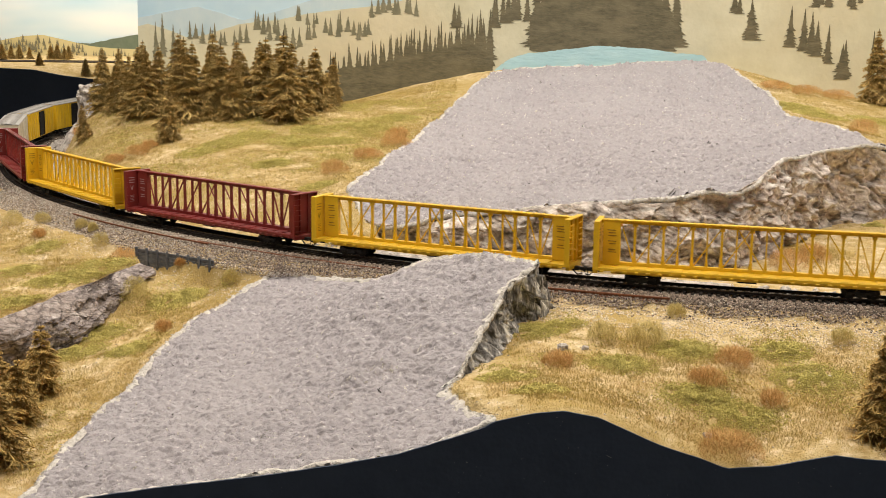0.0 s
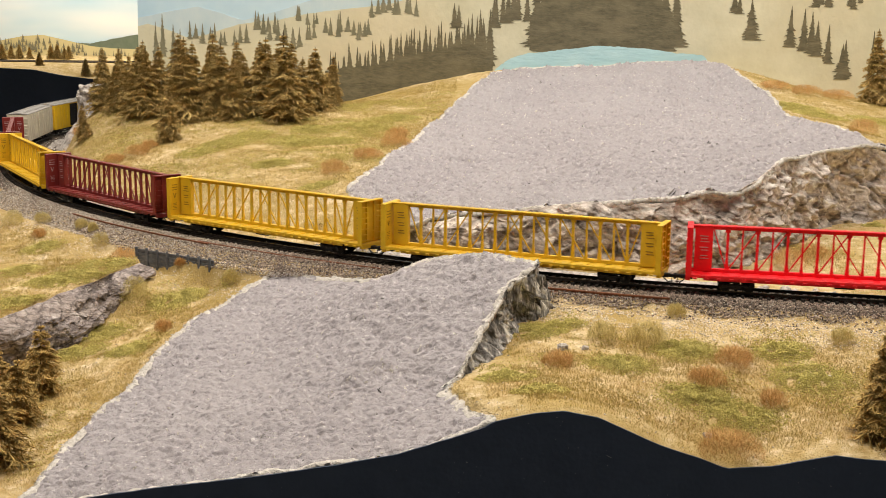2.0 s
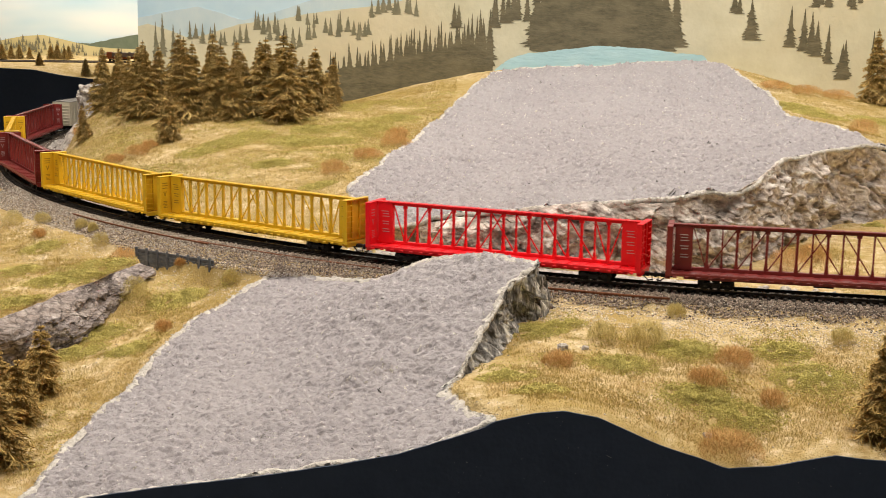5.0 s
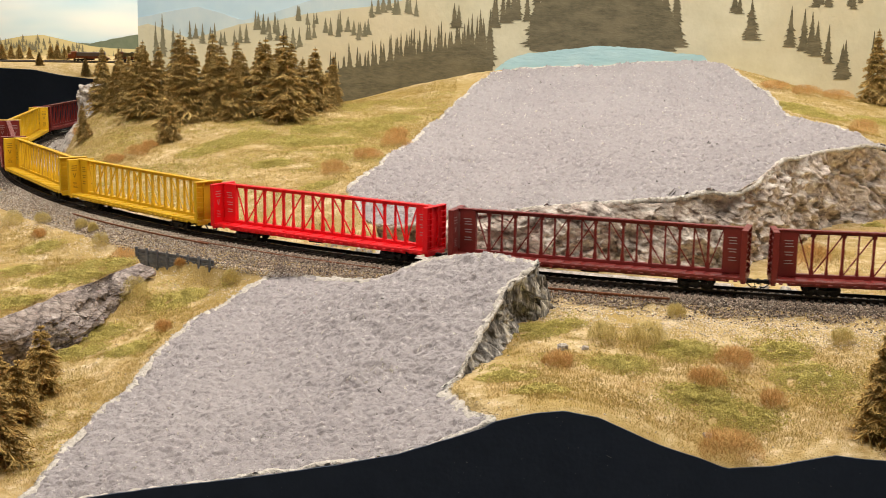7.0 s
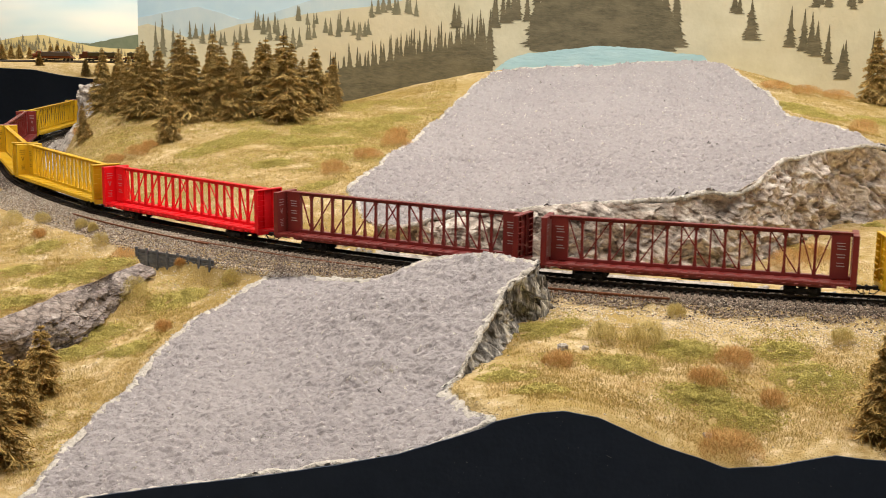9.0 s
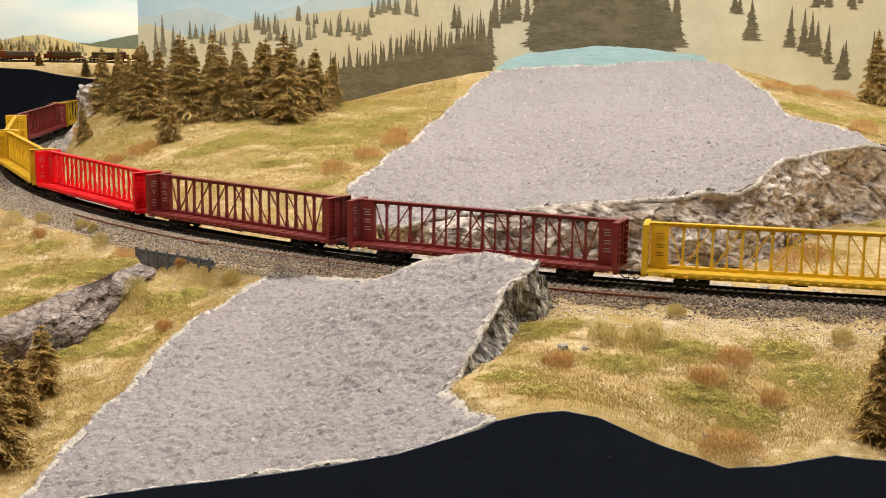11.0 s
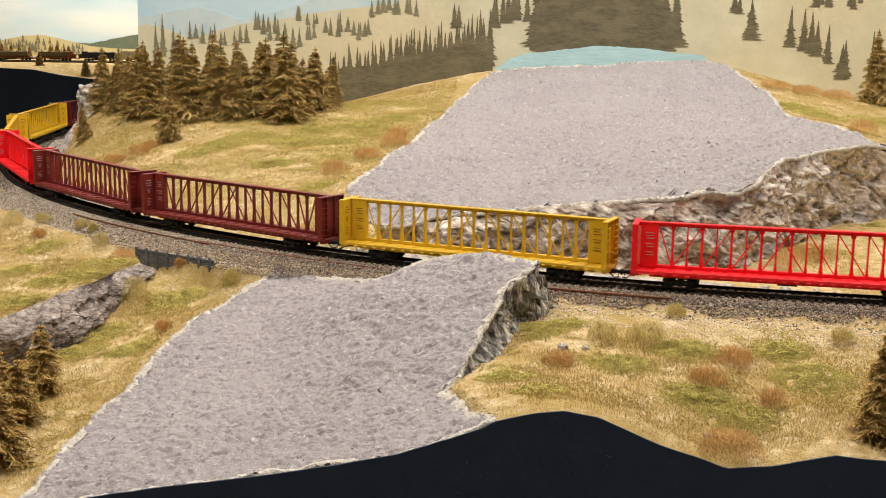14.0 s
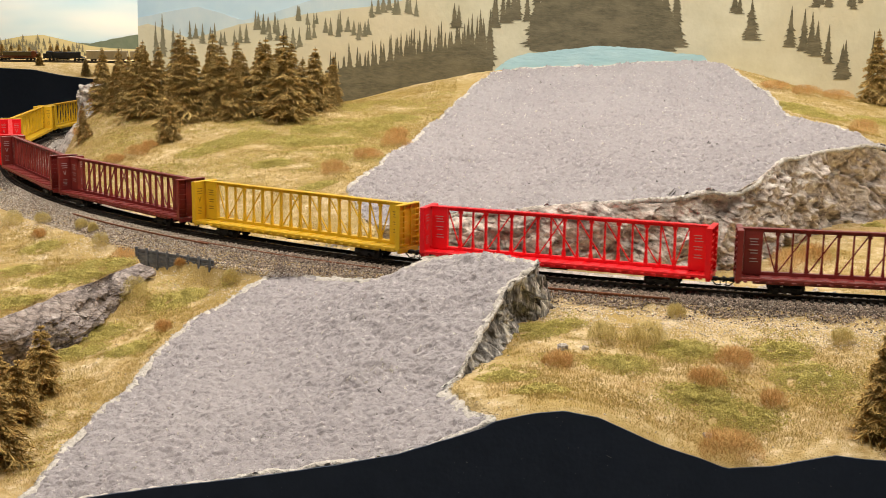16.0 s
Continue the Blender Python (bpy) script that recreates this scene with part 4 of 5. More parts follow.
def pale_bank():
    """A broken pale rock slope rising from the inside of the far curve."""
    ss, ww = np.arange(1.10, 1.75, 0.0022), np.linspace(0, 1, 90)
    reach = np.interp(ss, [1.10, 1.22, 1.32, 1.42, 1.75], [0.02, 0.06, 0.085, 0.105, 0.12])
    S, W = np.meshgrid(ss, ww)
    side = -0.028 - W * reach[None]
    a = np.interp(S, S_LINE, TURN)
    X, Y = np.interp(S, S_LINE, LINE_X) - side * np.sin(a), np.interp(S, S_LINE, LINE_Y) + side * np.cos(a)
    fade = ramp01(W, 0.0, 0.08) * (1 - ramp01(W, 0.9, 1.0)) * ramp01(S, 1.10, 1.16)
    Z = land(X.ravel(), Y.ravel(), False).reshape(X.shape) + 0.006 * fade + 0.010 * fade * crag(S, W * reach[None], 33, 0.5) - 0.003 * (1 - fade)
    n = len(ss)
    i = (np.arange(len(ww) - 1)[:, None] * n + np.arange(n - 1)[None]).ravel()
    V = np.column_stack([X.ravel(), Y.ravel(), Z.ravel()])
    ob = new("rock_bank", fast_mesh("rock_bank", V, np.column_stack([i, i + 1, i + 1 + n, i + n]), ROCK_PALE, False))
    return tagged(ob, "pale rock bank inside the curve", "rock", kind="structure")


pale_bank()


def boulder(name, c, size, material, seed, label):
    bm = bmesh.new()
    bmesh.ops.create_icosphere(bm, subdivisions=5, radius=1)
    for v in bm.verts:
        p = v.co.copy()
        q = Vector((np.sign(p.x) * abs(p.x) ** 0.6, np.sign(p.y) * abs(p.y) ** 0.6, np.sign(p.z) * abs(p.z) ** 0.55))
        k = 1 + 0.22 * noise.fractal(p * 1.6 + Vector((seed, 0, 0)), 1.0, 2.0, 4) + 0.08 * noise.noise(p * 7 + Vector((seed, 3, 0)))
        v.co = Vector((q.x * size[0], q.y * size[1], q.z * size[2])) * k
    ob = part(name, bm, material)
    ob.matrix_world = pose(*c)
    return tagged(ob, label, "rock")


boulder("rock_outcrop", (-0.606, 2.155, 0.048), (0.040, 0.05, 0.052), ROCK_PALE, 3.0, "tall pale rock outcrop at the cutting")


# ---- track ----
track = tagged(new("track"), "model railway track, black ties in grey ballast", "track", kind="structure")


def swept(name, side, profile, material, s0, s1, parent, step=0.012, label=""):
    ss = np.arange(s0, s1, step)
    n, V = len(profile), []
    for s in ss:
        for o, z in profile:
            x, y, _ = on_track(s, side + o)
            V.append((x, y, z))
    F = [(i * n + j, i * n + (j + 1) % n, (i + 1) * n + (j + 1) % n, (i + 1) * n + j) for i in range(len(ss) - 1) for j in range(n)]
    F += [tuple(range(n)), tuple(range(len(V) - n, len(V)))]
    ob = new(name, mesh_from(name, V, F, material))
    ob.parent = parent
    return tagged(ob, label)


RAIL = [(-0.0005, 0.0), (0.0005, 0.0), (0.0005, -0.0007), (0.0002, -0.0009), (0.0002, -0.0018), (0.0010, -0.0021), (0.0010, -0.0024),
        (-0.0010, -0.0024), (-0.0010, -0.0021), (-0.0002, -0.0018), (-0.0002, -0.0009), (-0.0005, -0.0007)]
RAIL_HEAD = [(-0.00045, 0.0001), (0.00045, 0.0001), (0.00045, -0.0002), (-0.00045, -0.0002)]
for g in (-0.00865, 0.00865):
    rail = swept("rail", g, RAIL, RAIL_STEEL, -1.5, 2.9, track)
    swept("rail_head", g, RAIL_HEAD, surface("polished_rail_head", [(0.3, (0.35, 0.34, 0.33)), (0.7, (0.55, 0.53, 0.5))], scale=200, rough=0.25, metal=1.0), -1.5, 2.9, rail)
for s0, s1, o in ((-0.075, 0.135, 0.0305), (0.19, 0.42, 0.0265), (0.40, 0.66, 0.0290)):
    spare = swept("spare_rail", o, [(x * 2.0, z * 1.5 - 0.0048) for x, z in RAIL], RAIL_RUST, s0, s1, None, label="rusty brown spare rail lying along the ballast")
    tagged(spare, category="rail", group="spare rails")

swept("ballast_bed", 0.0, [(0.050, -0.0250), (0.038, -0.0118), (0.028, -0.0062), (0.022, -0.0050), (-0.022, -0.0050), (-0.028, -0.0062), (-0.050, -0.0146), (-0.050, -0.0300), (0.062, -0.0300)],
      BALLAST_BED, -1.5, 2.9, track, label="dark ballast bed")

# ballast stones, joined
rng = np.random.default_rng(7)
OCTA_V = np.array([(1, 0, 0), (-1, 0, 0), (0, 1, 0), (0, -1, 0), (0, 0, 1), (0, 0, -1)], float)
OCTA_F = np.array([(0, 2, 4), (2, 1, 4), (1, 3, 4), (3, 0, 4), (2, 0, 5), (1, 2, 5), (3, 1, 5), (0, 3, 5)])


def scatter_stones(name, x, y, z, size, material, rng):
    n = len(x)
    V = OCTA_V[None] * rng.uniform(0.6, 1.25, (n, 6, 1)) + rng.normal(0, 0.18, (n, 6, 3))
    a = rng.uniform(0, 2 * np.pi, n)
    c, s = np.cos(a), np.sin(a)
    R = np.stack([np.stack([c, -s, 0 * c], 1), np.stack([s, c, 0 * c], 1), np.stack([0 * c, 0 * c, 0 * c + 0.75], 1)], 1)
    V = np.einsum("nij,nkj->nki", R, V) * size[:, None, None] + np.column_stack([x, y, z])[:, None]
    F = OCTA_F[None] + 6 * np.arange(n)[:, None, None]
    return fast_mesh(name, V.reshape(-1, 3), F.reshape(-1, 3), material)


n = 96000
s = rng.uniform(-0.9, 1.9, n)
s[:78000] = rng.uniform(-0.42, 0.90, 78000)
o = rng.triangular(-0.062, 0.0, 0.062, n) * 1.0
o = np.where(rng.random(n) < 0.6, rng.uniform(0.010, 0.060, n) * np.sign(rng.random(n) - 0.25), o)
tx, ty, ta = np.interp(s, S_LINE, LINE_X), np.interp(s, S_LINE, LINE_Y), np.interp(s, S_LINE, TURN)
bx, by = tx - o * np.sin(ta), ty + o * np.cos(ta)
bz = np.maximum(land(bx, by), np.interp(np.abs(o), [0, 0.022, 0.028, 0.05, 0.06], [-0.0050, -0.0050, -0.0062, -0.0146, -0.02])) + 0.0003
size = rng.uniform(0.0005, 0.0013, n)
fringe = 0.040 + 0.016 * noise2(bx, by, 22, 3, 9) + 0.03 * ramp01(s, 0.05, 0.35)
loose = (o > fringe) & (rng.random(n) > 0.12)
keep = ~loose & ~((o < -0.033) & (s > 1.22)) & (~inside(bx, by, SLAB_EDGE) | (bz > slab_surface(bx, by) + 0.002)) & (by > FRONT + 0.01)
BALLAST_TAN = surface("tan_ballast_stone", [(0.3, (0.30, 0.235, 0.18)), (0.7, (0.46, 0.38, 0.30))], scale=300, rough=0.9, island=0.4, spec=0.2)
BALLAST_PALE = surface("pale_ballast_stone", [(0.3, (0.50, 0.45, 0.39)), (0.7, (0.66, 0.61, 0.54))], scale=300, rough=0.9, island=0.3, spec=0.2)
lot = rng.random(n) + 0.25 * ramp01(s, 0.2, 0.6)
for mat, low, high in ((BALLAST, -1, 0.58), (BALLAST_TAN, 0.58, 0.92), (BALLAST_PALE, 0.92, 9)):
    k = keep & (lot > low) & (lot <= high)
    ballast = new("ballast", scatter_stones("ballast", bx[k], by[k], bz[k], size[k], mat, rng))
    ballast.parent = track
    tagged(ballast, "grey and brown stone ballast", kind="stuff")
spill = swept("plaster_spill", 0.0, [(-0.052, -0.0138), (-0.066, -0.0142), (-0.080, -0.0125), (-0.084, -0.0190), (-0.052, -0.0190)], ROCK_PALE, -0.12, 0.30, None,
              label="pale plaster spilled along the foot of the rocks")
tagged(spill, category="plaster", kind="structure")

# gravel and small stones on the soil
n = 26000
gx, gy = rng.uniform(-0.45, 0.62, n), rng.uniform(FRONT + 0.004, 1.6, n)
d, _s = track_distance(gx, gy)
w = np.exp(-np.maximum(np.abs(d) - 0.06, 0) / 0.05)
keep = (np.abs(d) > 0.05) & (rng.random(n) < 0.25 + 0.75 * w) & ~inside(gx, gy, SLAB_EDGE) & ~inside(gx, gy, UPPER_EDGE)
gx, gy = gx[keep], gy[keep]
GRAVEL = surface("pale_gravel", [(0.3, (0.38, 0.31, 0.22)), (0.7, (0.66, 0.58, 0.46))], scale=300, rough=0.95, island=0.35)
gravel = new("gravel", scatter_stones("gravel", gx, gy, land(gx, gy), rng.uniform(0.0004, 0.0011, len(gx)), GRAVEL, rng))
tagged(gravel, "fine pale gravel scattered on the soil", "gravel", kind="stuff")

n = 60000
s, o = rng.uniform(-0.75, 0.85, n), rng.uniform(0.030, 0.100, n)
px, py = np.interp(s, S_LINE, LINE_X) - o * np.sin(np.interp(s, S_LINE, TURN)), np.interp(s, S_LINE, LINE_Y) + o * np.cos(np.interp(s, S_LINE, TURN))
keep = ~inside(px, py, SLAB_EDGE) & (rng.random(n) < np.interp(o, [0.03, 0.045, 0.07, 0.10], [0.2, 1.0, 0.7, 0.05]) * np.interp(s, [0.2, 0.4], [1.0, 0.6])) & (py > FRONT + 0.01)
keep &= noise2(px, py, 30, 3, 12) > -0.35
px, py = px[keep], py[keep]
SAND_GRAVEL = surface("sandy_gravel", [(0.3, (0.62, 0.52, 0.39)), (0.7, (0.86, 0.77, 0.63))], scale=300, rough=0.95, island=0.3)
shoulder = new("shoulder_gravel", scatter_stones("shoulder_gravel", px, py, land(px, py), rng.uniform(0.0003, 0.0011, len(px)), SAND_GRAVEL, rng))
tagged(shoulder, "pale sandy gravel along the ballast shoulder", "gravel", kind="stuff")
n = 900
s, o = rng.uniform(-0.22, 0.34, n), -rng.triangular(0.040, 0.058, 0.085, n)
px, py = np.interp(s, S_LINE, LINE_X) - o * np.sin(np.interp(s, S_LINE, TURN)), np.interp(s, S_LINE, LINE_Y) + o * np.cos(np.interp(s, S_LINE, TURN))
rubble = new("rock_rubble", scatter_stones("rock_rubble", px, py, np.maximum(land(px, py), -0.0145), 0.0008 + 0.0042 * rng.random(n) ** 3, ROCK_PALE, rng))
tagged(rubble, "pale broken rock rubble at the foot of the cutting", "rubble", kind="stuff")

# a low retaining wall of dark timbers
ret = tagged(new("retaining_wall"), "low retaining wall of dark stained timbers", "retaining wall")
(ax, ay, az), (cx, cy, cz) = RETAINING
ret.matrix_world = pose(ax, ay, 0, 0, 0, math.degrees(math.atan2(cy - ay, cx - ax)))
rl = math.hypot(cx - ax, cy - ay)
for k in range(5):
    part("plank", box(rl / 2 + 0.0006 * (k % 2), 0, -0.0298 + 0.0036 * k, rl - 0.001 * (k % 3), 0.0022, 0.0034, bevel=0.0003), TIMBER_BLACK, ret)
for k in range(8):
    part("post", box(0.004 + k * (rl - 0.008) / 7, -0.0020, -0.0225, 0.0024, 0.0020, 0.0225, bevel=0.0003), TIMBER_BLACK, ret)

# ties
tie_mesh = bpy.data.meshes.new("tie")
bm = box(0, 0, -0.0036, 0.0027, 0.0310, 0.0024, bevel=0.0003)
for g in (-0.0102, -0.0071, 0.0071, 0.0102):
    add_box(bm, 0, g, -0.0022, 0.0018, 0.0010, 0.0009)
bm.to_mesh(tie_mesh)
bm.free()
tie_mesh.materials.append(TIE)
for k in range(300):
    s = -0.50 + k * 0.0068
    x, y, a = on_track(s)
    t = new("tie", tie_mesh)
    t.parent = track
    t.matrix_world = pose(x, y, 0.0004 * math.sin(k * 2.7) - 0.0002, 0, 0, math.degrees(a) + 1.5 * math.sin(k * 5.1))


# ---- plants: places as x, y, height or x, y, width, height ----
TREE_PLACES = [(-0.561, 1.998, 0.0925), (-0.585, 2.07, 0.0439), (-0.526, 1.965, 0.0709), (-0.502, 1.942, 0.0854), (-0.479, 1.909, 0.1017), (-0.46, 1.891, 0.0981), (-0.444, 1.904, 0.097), (-0.397, 1.754, 0.0718), (-0.397, 1.841, 0.1178), (-0.381, 1.851, 0.1098), (-0.356, 1.85, 0.0943), (-0.338, 1.862, 0.1035), (-0.317, 1.832, 0.0892), (-0.304, 1.875, 0.0912), (-0.278, 1.868, 0.1124), (-0.238, 1.823, 0.1268), (-0.262, 1.896, 0.0966), (-0.223, 1.876, 0.0851), (-0.205, 1.928, 0.0946), (-0.562, 1.9, 0.053), (0.738, 2.096, 0.121), (-0.321, 0.933, 0.0551), (-0.32, 0.876, 0.049), (-0.306, 0.803, 0.0551), (0.291, 0.77, 0.0712), (-0.358, 0.939, 0.0409)]
TREE_PLACES += [(-0.42, 1.95, 0.105), (-0.33, 1.95, 0.10), (-0.295, 1.96, 0.10), (-0.25, 1.96, 0.10), (-0.50, 2.02, 0.09), (-0.365, 1.93, 0.112), (-0.54, 2.05, 0.085), (-0.185, 1.99, 0.08)]
STRAW_PLACES = [(0.125, 0.918, 0.0264, 0.0185), (0.159, 0.914, 0.0351, 0.0197), (0.191, 0.969, 0.0176, 0.0139), (0.31, 0.913, 0.0219, 0.014), (-0.364, 1.272, 0.0216, 0.018), (-0.498, 1.39, 0.0262, 0.021), (-0.462, 1.382, 0.0221, 0.0156), (-0.404, 1.339, 0.0189, 0.0126), (-0.386, 1.32, 0.0125, 0.0125), (-0.292, 1.128, 0.0323, 0.0323), (-0.203, 1.145, 0.0217, 0.0152)]
RUSSET_PLACES = [(0.087, 0.868, 0.0251, 0.0142), (0.219, 0.877, 0.0295, 0.0194), (0.191, 0.843, 0.0285, 0.0179), (0.231, 0.814, 0.0197, 0.0174), (0.188, 0.756, 0.0443, 0.0221), (-0.329, 1.23, 0.0291, 0.0256), (-0.445, 1.32, 0.0162, 0.0137), (-0.245, 1.037, 0.0159, 0.0149), (-0.135, 1.479, 0.038, 0.0249), (-0.1, 1.576, 0.0441, 0.0191), (-0.066, 1.647, 0.046, 0.0199), (-0.065, 1.714, 0.0358, 0.0207), (-0.433, 1.718, 0.04, 0.0208), (-0.465, 1.715, 0.036, 0.0176), (-0.421, 1.735, 0.0242, 0.0162), (0.539, 2.007, 0.0555, 0.0203), (0.588, 2, 0.0553, 0.0221), (0.651, 2.036, 0.0564, 0.0226), (0.548, 1.594, 0.0406, 0.0266), (-0.600, 2.135, 0.040, 0.016), (-0.575, 1.93, 0.035, 0.018), (0.335, 1.161, 0.0385, 0.0275), (0.372, 1.199, 0.034, 0.025), (-0.261, 1.187, 0.0112, 0.009)]
FOAM_PLACES = [(0.076, 0.95, 0.0273), (0.133, 0.869, 0.0293), (0.185, 0.901, 0.0303), (0.181, 0.822, 0.0318), (0.207, 0.799, 0.031), (0.272, 0.857, 0.0372), (0.067, 0.793, 0.023), (0.261, 0.901, 0.026), (0.048, 0.842, 0.0244), (0.1, 0.96, 0.0184), (-0.43, 1.281, 0.0242), (-0.418, 1.168, 0.0277), (-0.347, 1.135, 0.0378), (-0.374, 1.056, 0.0302), (-0.369, 1.119, 0.0266), (-0.31, 1.074, 0.0309), (-0.322, 1.028, 0.0297), (-0.266, 1.004, 0.0241), (-0.26, 1.128, 0.0269), (-0.199, 1.155, 0.0219)]
FOAM_PLACES += [(-0.272, 1.739, 0.0404), (-0.306, 1.706, 0.0397), (-0.211, 1.704, 0.0475), (-0.34, 1.676, 0.0312), (-0.186, 1.77, 0.0493), (-0.122, 1.796, 0.05), (-0.075, 1.867, 0.0432), (-0.149, 1.415, 0.0265), (0.524, 1.85, 0.0513), (0.554, 1.805, 0.0417), (0.646, 1.828, 0.0423), (0.491, 1.371, 0.0129), (-0.241, 1.142, 0.0217), (-0.331, 1.176, 0.0335), (-0.147, 1.692, 0.0393), (-0.226, 1.582, 0.0369)]


def conifer_mesh(seed, height=0.1, girth=0.21, dark=False, density=1.0):
    """Trunk and crown of a model fir: tiers of drooping, forked, flocked boughs."""
    rng = np.random.default_rng(seed)
    bm = bmesh.new()
    cyl(bm, (0, 0, -0.004), (0, 0, height * 1.03), height * 0.018, 7, 0.0004)
    V, F = [], []
    ring = [(math.cos(k * 2.0944 + 0.5), math.sin(k * 2.0944 + 0.5)) for k in range(3)]

    def strand(p, q, sag, r0, r1):
        """A tapered, sagging twig from p to q."""
        p, q = np.array(p), np.array(q)
        d = q - p
        side = np.array([-d[1], d[0], 0.0])
        side /= np.linalg.norm(side) + 1e-9
        last = None
        for f in (0.0, 0.4, 0.75, 1.0):
            c = p + d * f + np.array([0, 0, 2.0 * sag * f * (1 - f)]) + rng.normal(0, 0.0003, 3)
            r = (r0 * (1 - f) + r1 * f) * rng.uniform(0.7, 1.3)
            k = len(V)
            for cx, cz in ring:
                V.append(tuple(c + side * cx * r + np.array([0, 0, cz * r])))
            if last is not None:
                for j in range(3):
                    F.append((last + j, last + (j + 1) % 3, k + (j + 1) % 3, k + j))
            last = k
            for _ in range(4):          # needles standing off the twig
                a, l = rng.uniform(0, 6.283), rng.uniform(0.0014, 0.0032)
                n = np.array([math.cos(a) * l, math.sin(a) * l, rng.uniform(-0.4, 0.7) * l])
                w = np.array([-n[1], n[0], 0.0]) * 0.22
                k = len(V)
                V.extend([tuple(c), tuple(c + n * 0.6 + w), tuple(c + n), tuple(c + n * 0.6 - w)])
                F.append((k, k + 1, k + 2, k + 3))

    levels = int((16 + height * 130) * density)
    for i in range(levels):
        f = min(max((i + rng.uniform(-0.35, 0.35)) / levels, 0.0), 0.99)
        z = height * (0.08 + 0.92 * f)
        reach = height * girth * (1 - f) ** 0.8 * (1.0 + 0.12 * math.sin(i * 2.4 + seed)) + height * 0.012
        boughs = int(5 + 5 * (1 - f))
        a0 = rng.uniform(0, 6.28)
        for b in range(boughs):
            a = a0 + b * 6.283 / boughs + rng.uniform(-0.35, 0.35)
            r = reach * rng.uniform(0.6, 1.1)
            drop = r * rng.uniform(0.15, 0.75) * (1.1 - 0.8 * f)
            thick = 0.0008 + 0.0075 * height * (1 - 0.3 * f)
            tip = np.array([r * math.cos(a), r * math.sin(a), z - drop])
            root = np.array([0, 0, z])
            strand(root, tip, 0.10 * r, thick, 0.0006)
            for t in (0.35, 0.6, 0.82):
                if r < 0.006 and t != 0.6:
                    continue
                for side in (-1, 1):
                    c = root + (tip - root) * t
                    da = a + side * rng.uniform(0.45, 1.0)
                    l = r * (0.62 - 0.42 * t) * rng.uniform(0.7, 1.3)
                    strand(c, c + np.array([math.cos(da) * l, math.sin(da) * l, -l * rng.uniform(0.1, 0.7)]), 0.05 * l, thick * 0.8, 0.0005)
    return bm, fast_mesh("crown", V, F, NEEDLES_DARK if dark else NEEDLES)


def conifer(seed, height, girth, dark=False, label="olive brown model fir on the slope", density=1.0):
    tree = tagged(new("fir_tree"), label, "tree", group="model firs")
    bm, crown = conifer_mesh(seed, height, girth, dark, density)
    part("trunk", bm, BARK, tree)
    c = new("crown", crown)
    c.parent = tree
    return tree


fir_kinds = [conifer(s, 0.11, g) for s, g in ((1, 0.29), (2, 0.25), (3, 0.33), (4, 0.275))]
open_fir = conifer(21, 0.066, 0.46, True, "dry brown model fir with sparse boughs", 0.62)
rng = np.random.default_rng(12)
for i, (x, y, h) in enumerate(TREE_PLACES):
    kind = fir_kinds[(i * 7) % 4]
    if i == 24:
        tree = conifer(9, h * 1.04, 0.33, True, "dark olive model fir leaning at the layout edge")
        tree.matrix_basis = pose(x + 0.004, y, land_at(x, y) - 0.001, 0, -3, 40)
        continue
    tree = copy_thing(open_fir if 21 <= i < 26 else kind, Matrix())
    k = h / 0.066 * 1.07 if 21 <= i < 26 else h / 0.11 * 1.04
    wide = k * float(rng.uniform(0.9, 1.12)) 
    tree.matrix_basis = pose(x, y, land_at(x, y) - 0.001, float(rng.normal(0, 2)), float(rng.normal(0, 2)), float(rng.uniform(0, 360))) @ Matrix.Diagonal((wide, wide, k, 1))


def tuft(x, y, w, h, material, seed, label):
    """A soft dome of fine fibres."""
    rng = np.random.default_rng(seed)
    n = int(2600 * max(0.7, w / 0.028))
    a, r = rng.uniform(0, 2 * np.pi, n), np.sqrt(rng.random(n))
    r = 0.40 * w * r * (1 + 0.2 * np.sin(3 * a + seed))
    bx, by = r * np.cos(a), r * np.sin(a)
    dome = np.sqrt(np.clip(1 - (r / (0.49 * w)) ** 2, 0.02, 1))
    bz = 1.05 * h * dome * rng.random(n) ** 0.6 - 0.001
    turn, l = a + rng.normal(0, 0.9, n), rng.uniform(0.0015, 0.0045, n)
    up = rng.uniform(0.3, 1.3, n)
    tx, ty, tz = bx + l * np.cos(up) * np.cos(turn), by + l * np.cos(up) * np.sin(turn), bz + l * np.sin(up)
    side = rng.uniform(0, np.pi, n)
    wx, wy = np.cos(side) * 0.00012, np.sin(side) * 0.00012
    V = np.stack([np.stack([bx - wx, by - wy, bz], 1), np.stack([bx + wx, by + wy, bz], 1), np.stack([tx, ty, tz], 1)], 1).reshape(-1, 3)
    F = np.arange(3 * n).reshape(n, 3)
    ob = new("grass_tuft", fast_mesh("grass_tuft", V, F, material))
    ob.matrix_world = pose(x, y, land_at(x, y))
    return tagged(ob, label, "grass", group="grass tufts")


for i, (x, y, w, h) in enumerate(STRAW_PLACES):
    tuft(x, y, w, h * 0.85, TUFT_OLIVE, 100 + i, "olive straw grass tuft on the soil")
for i, (x, y, w, h) in enumerate(RUSSET_PLACES):
    tuft(x, y, w * 1.1, h * 0.72, RUST_GRASS, 200 + i, "russet dry grass tuft on the soil")

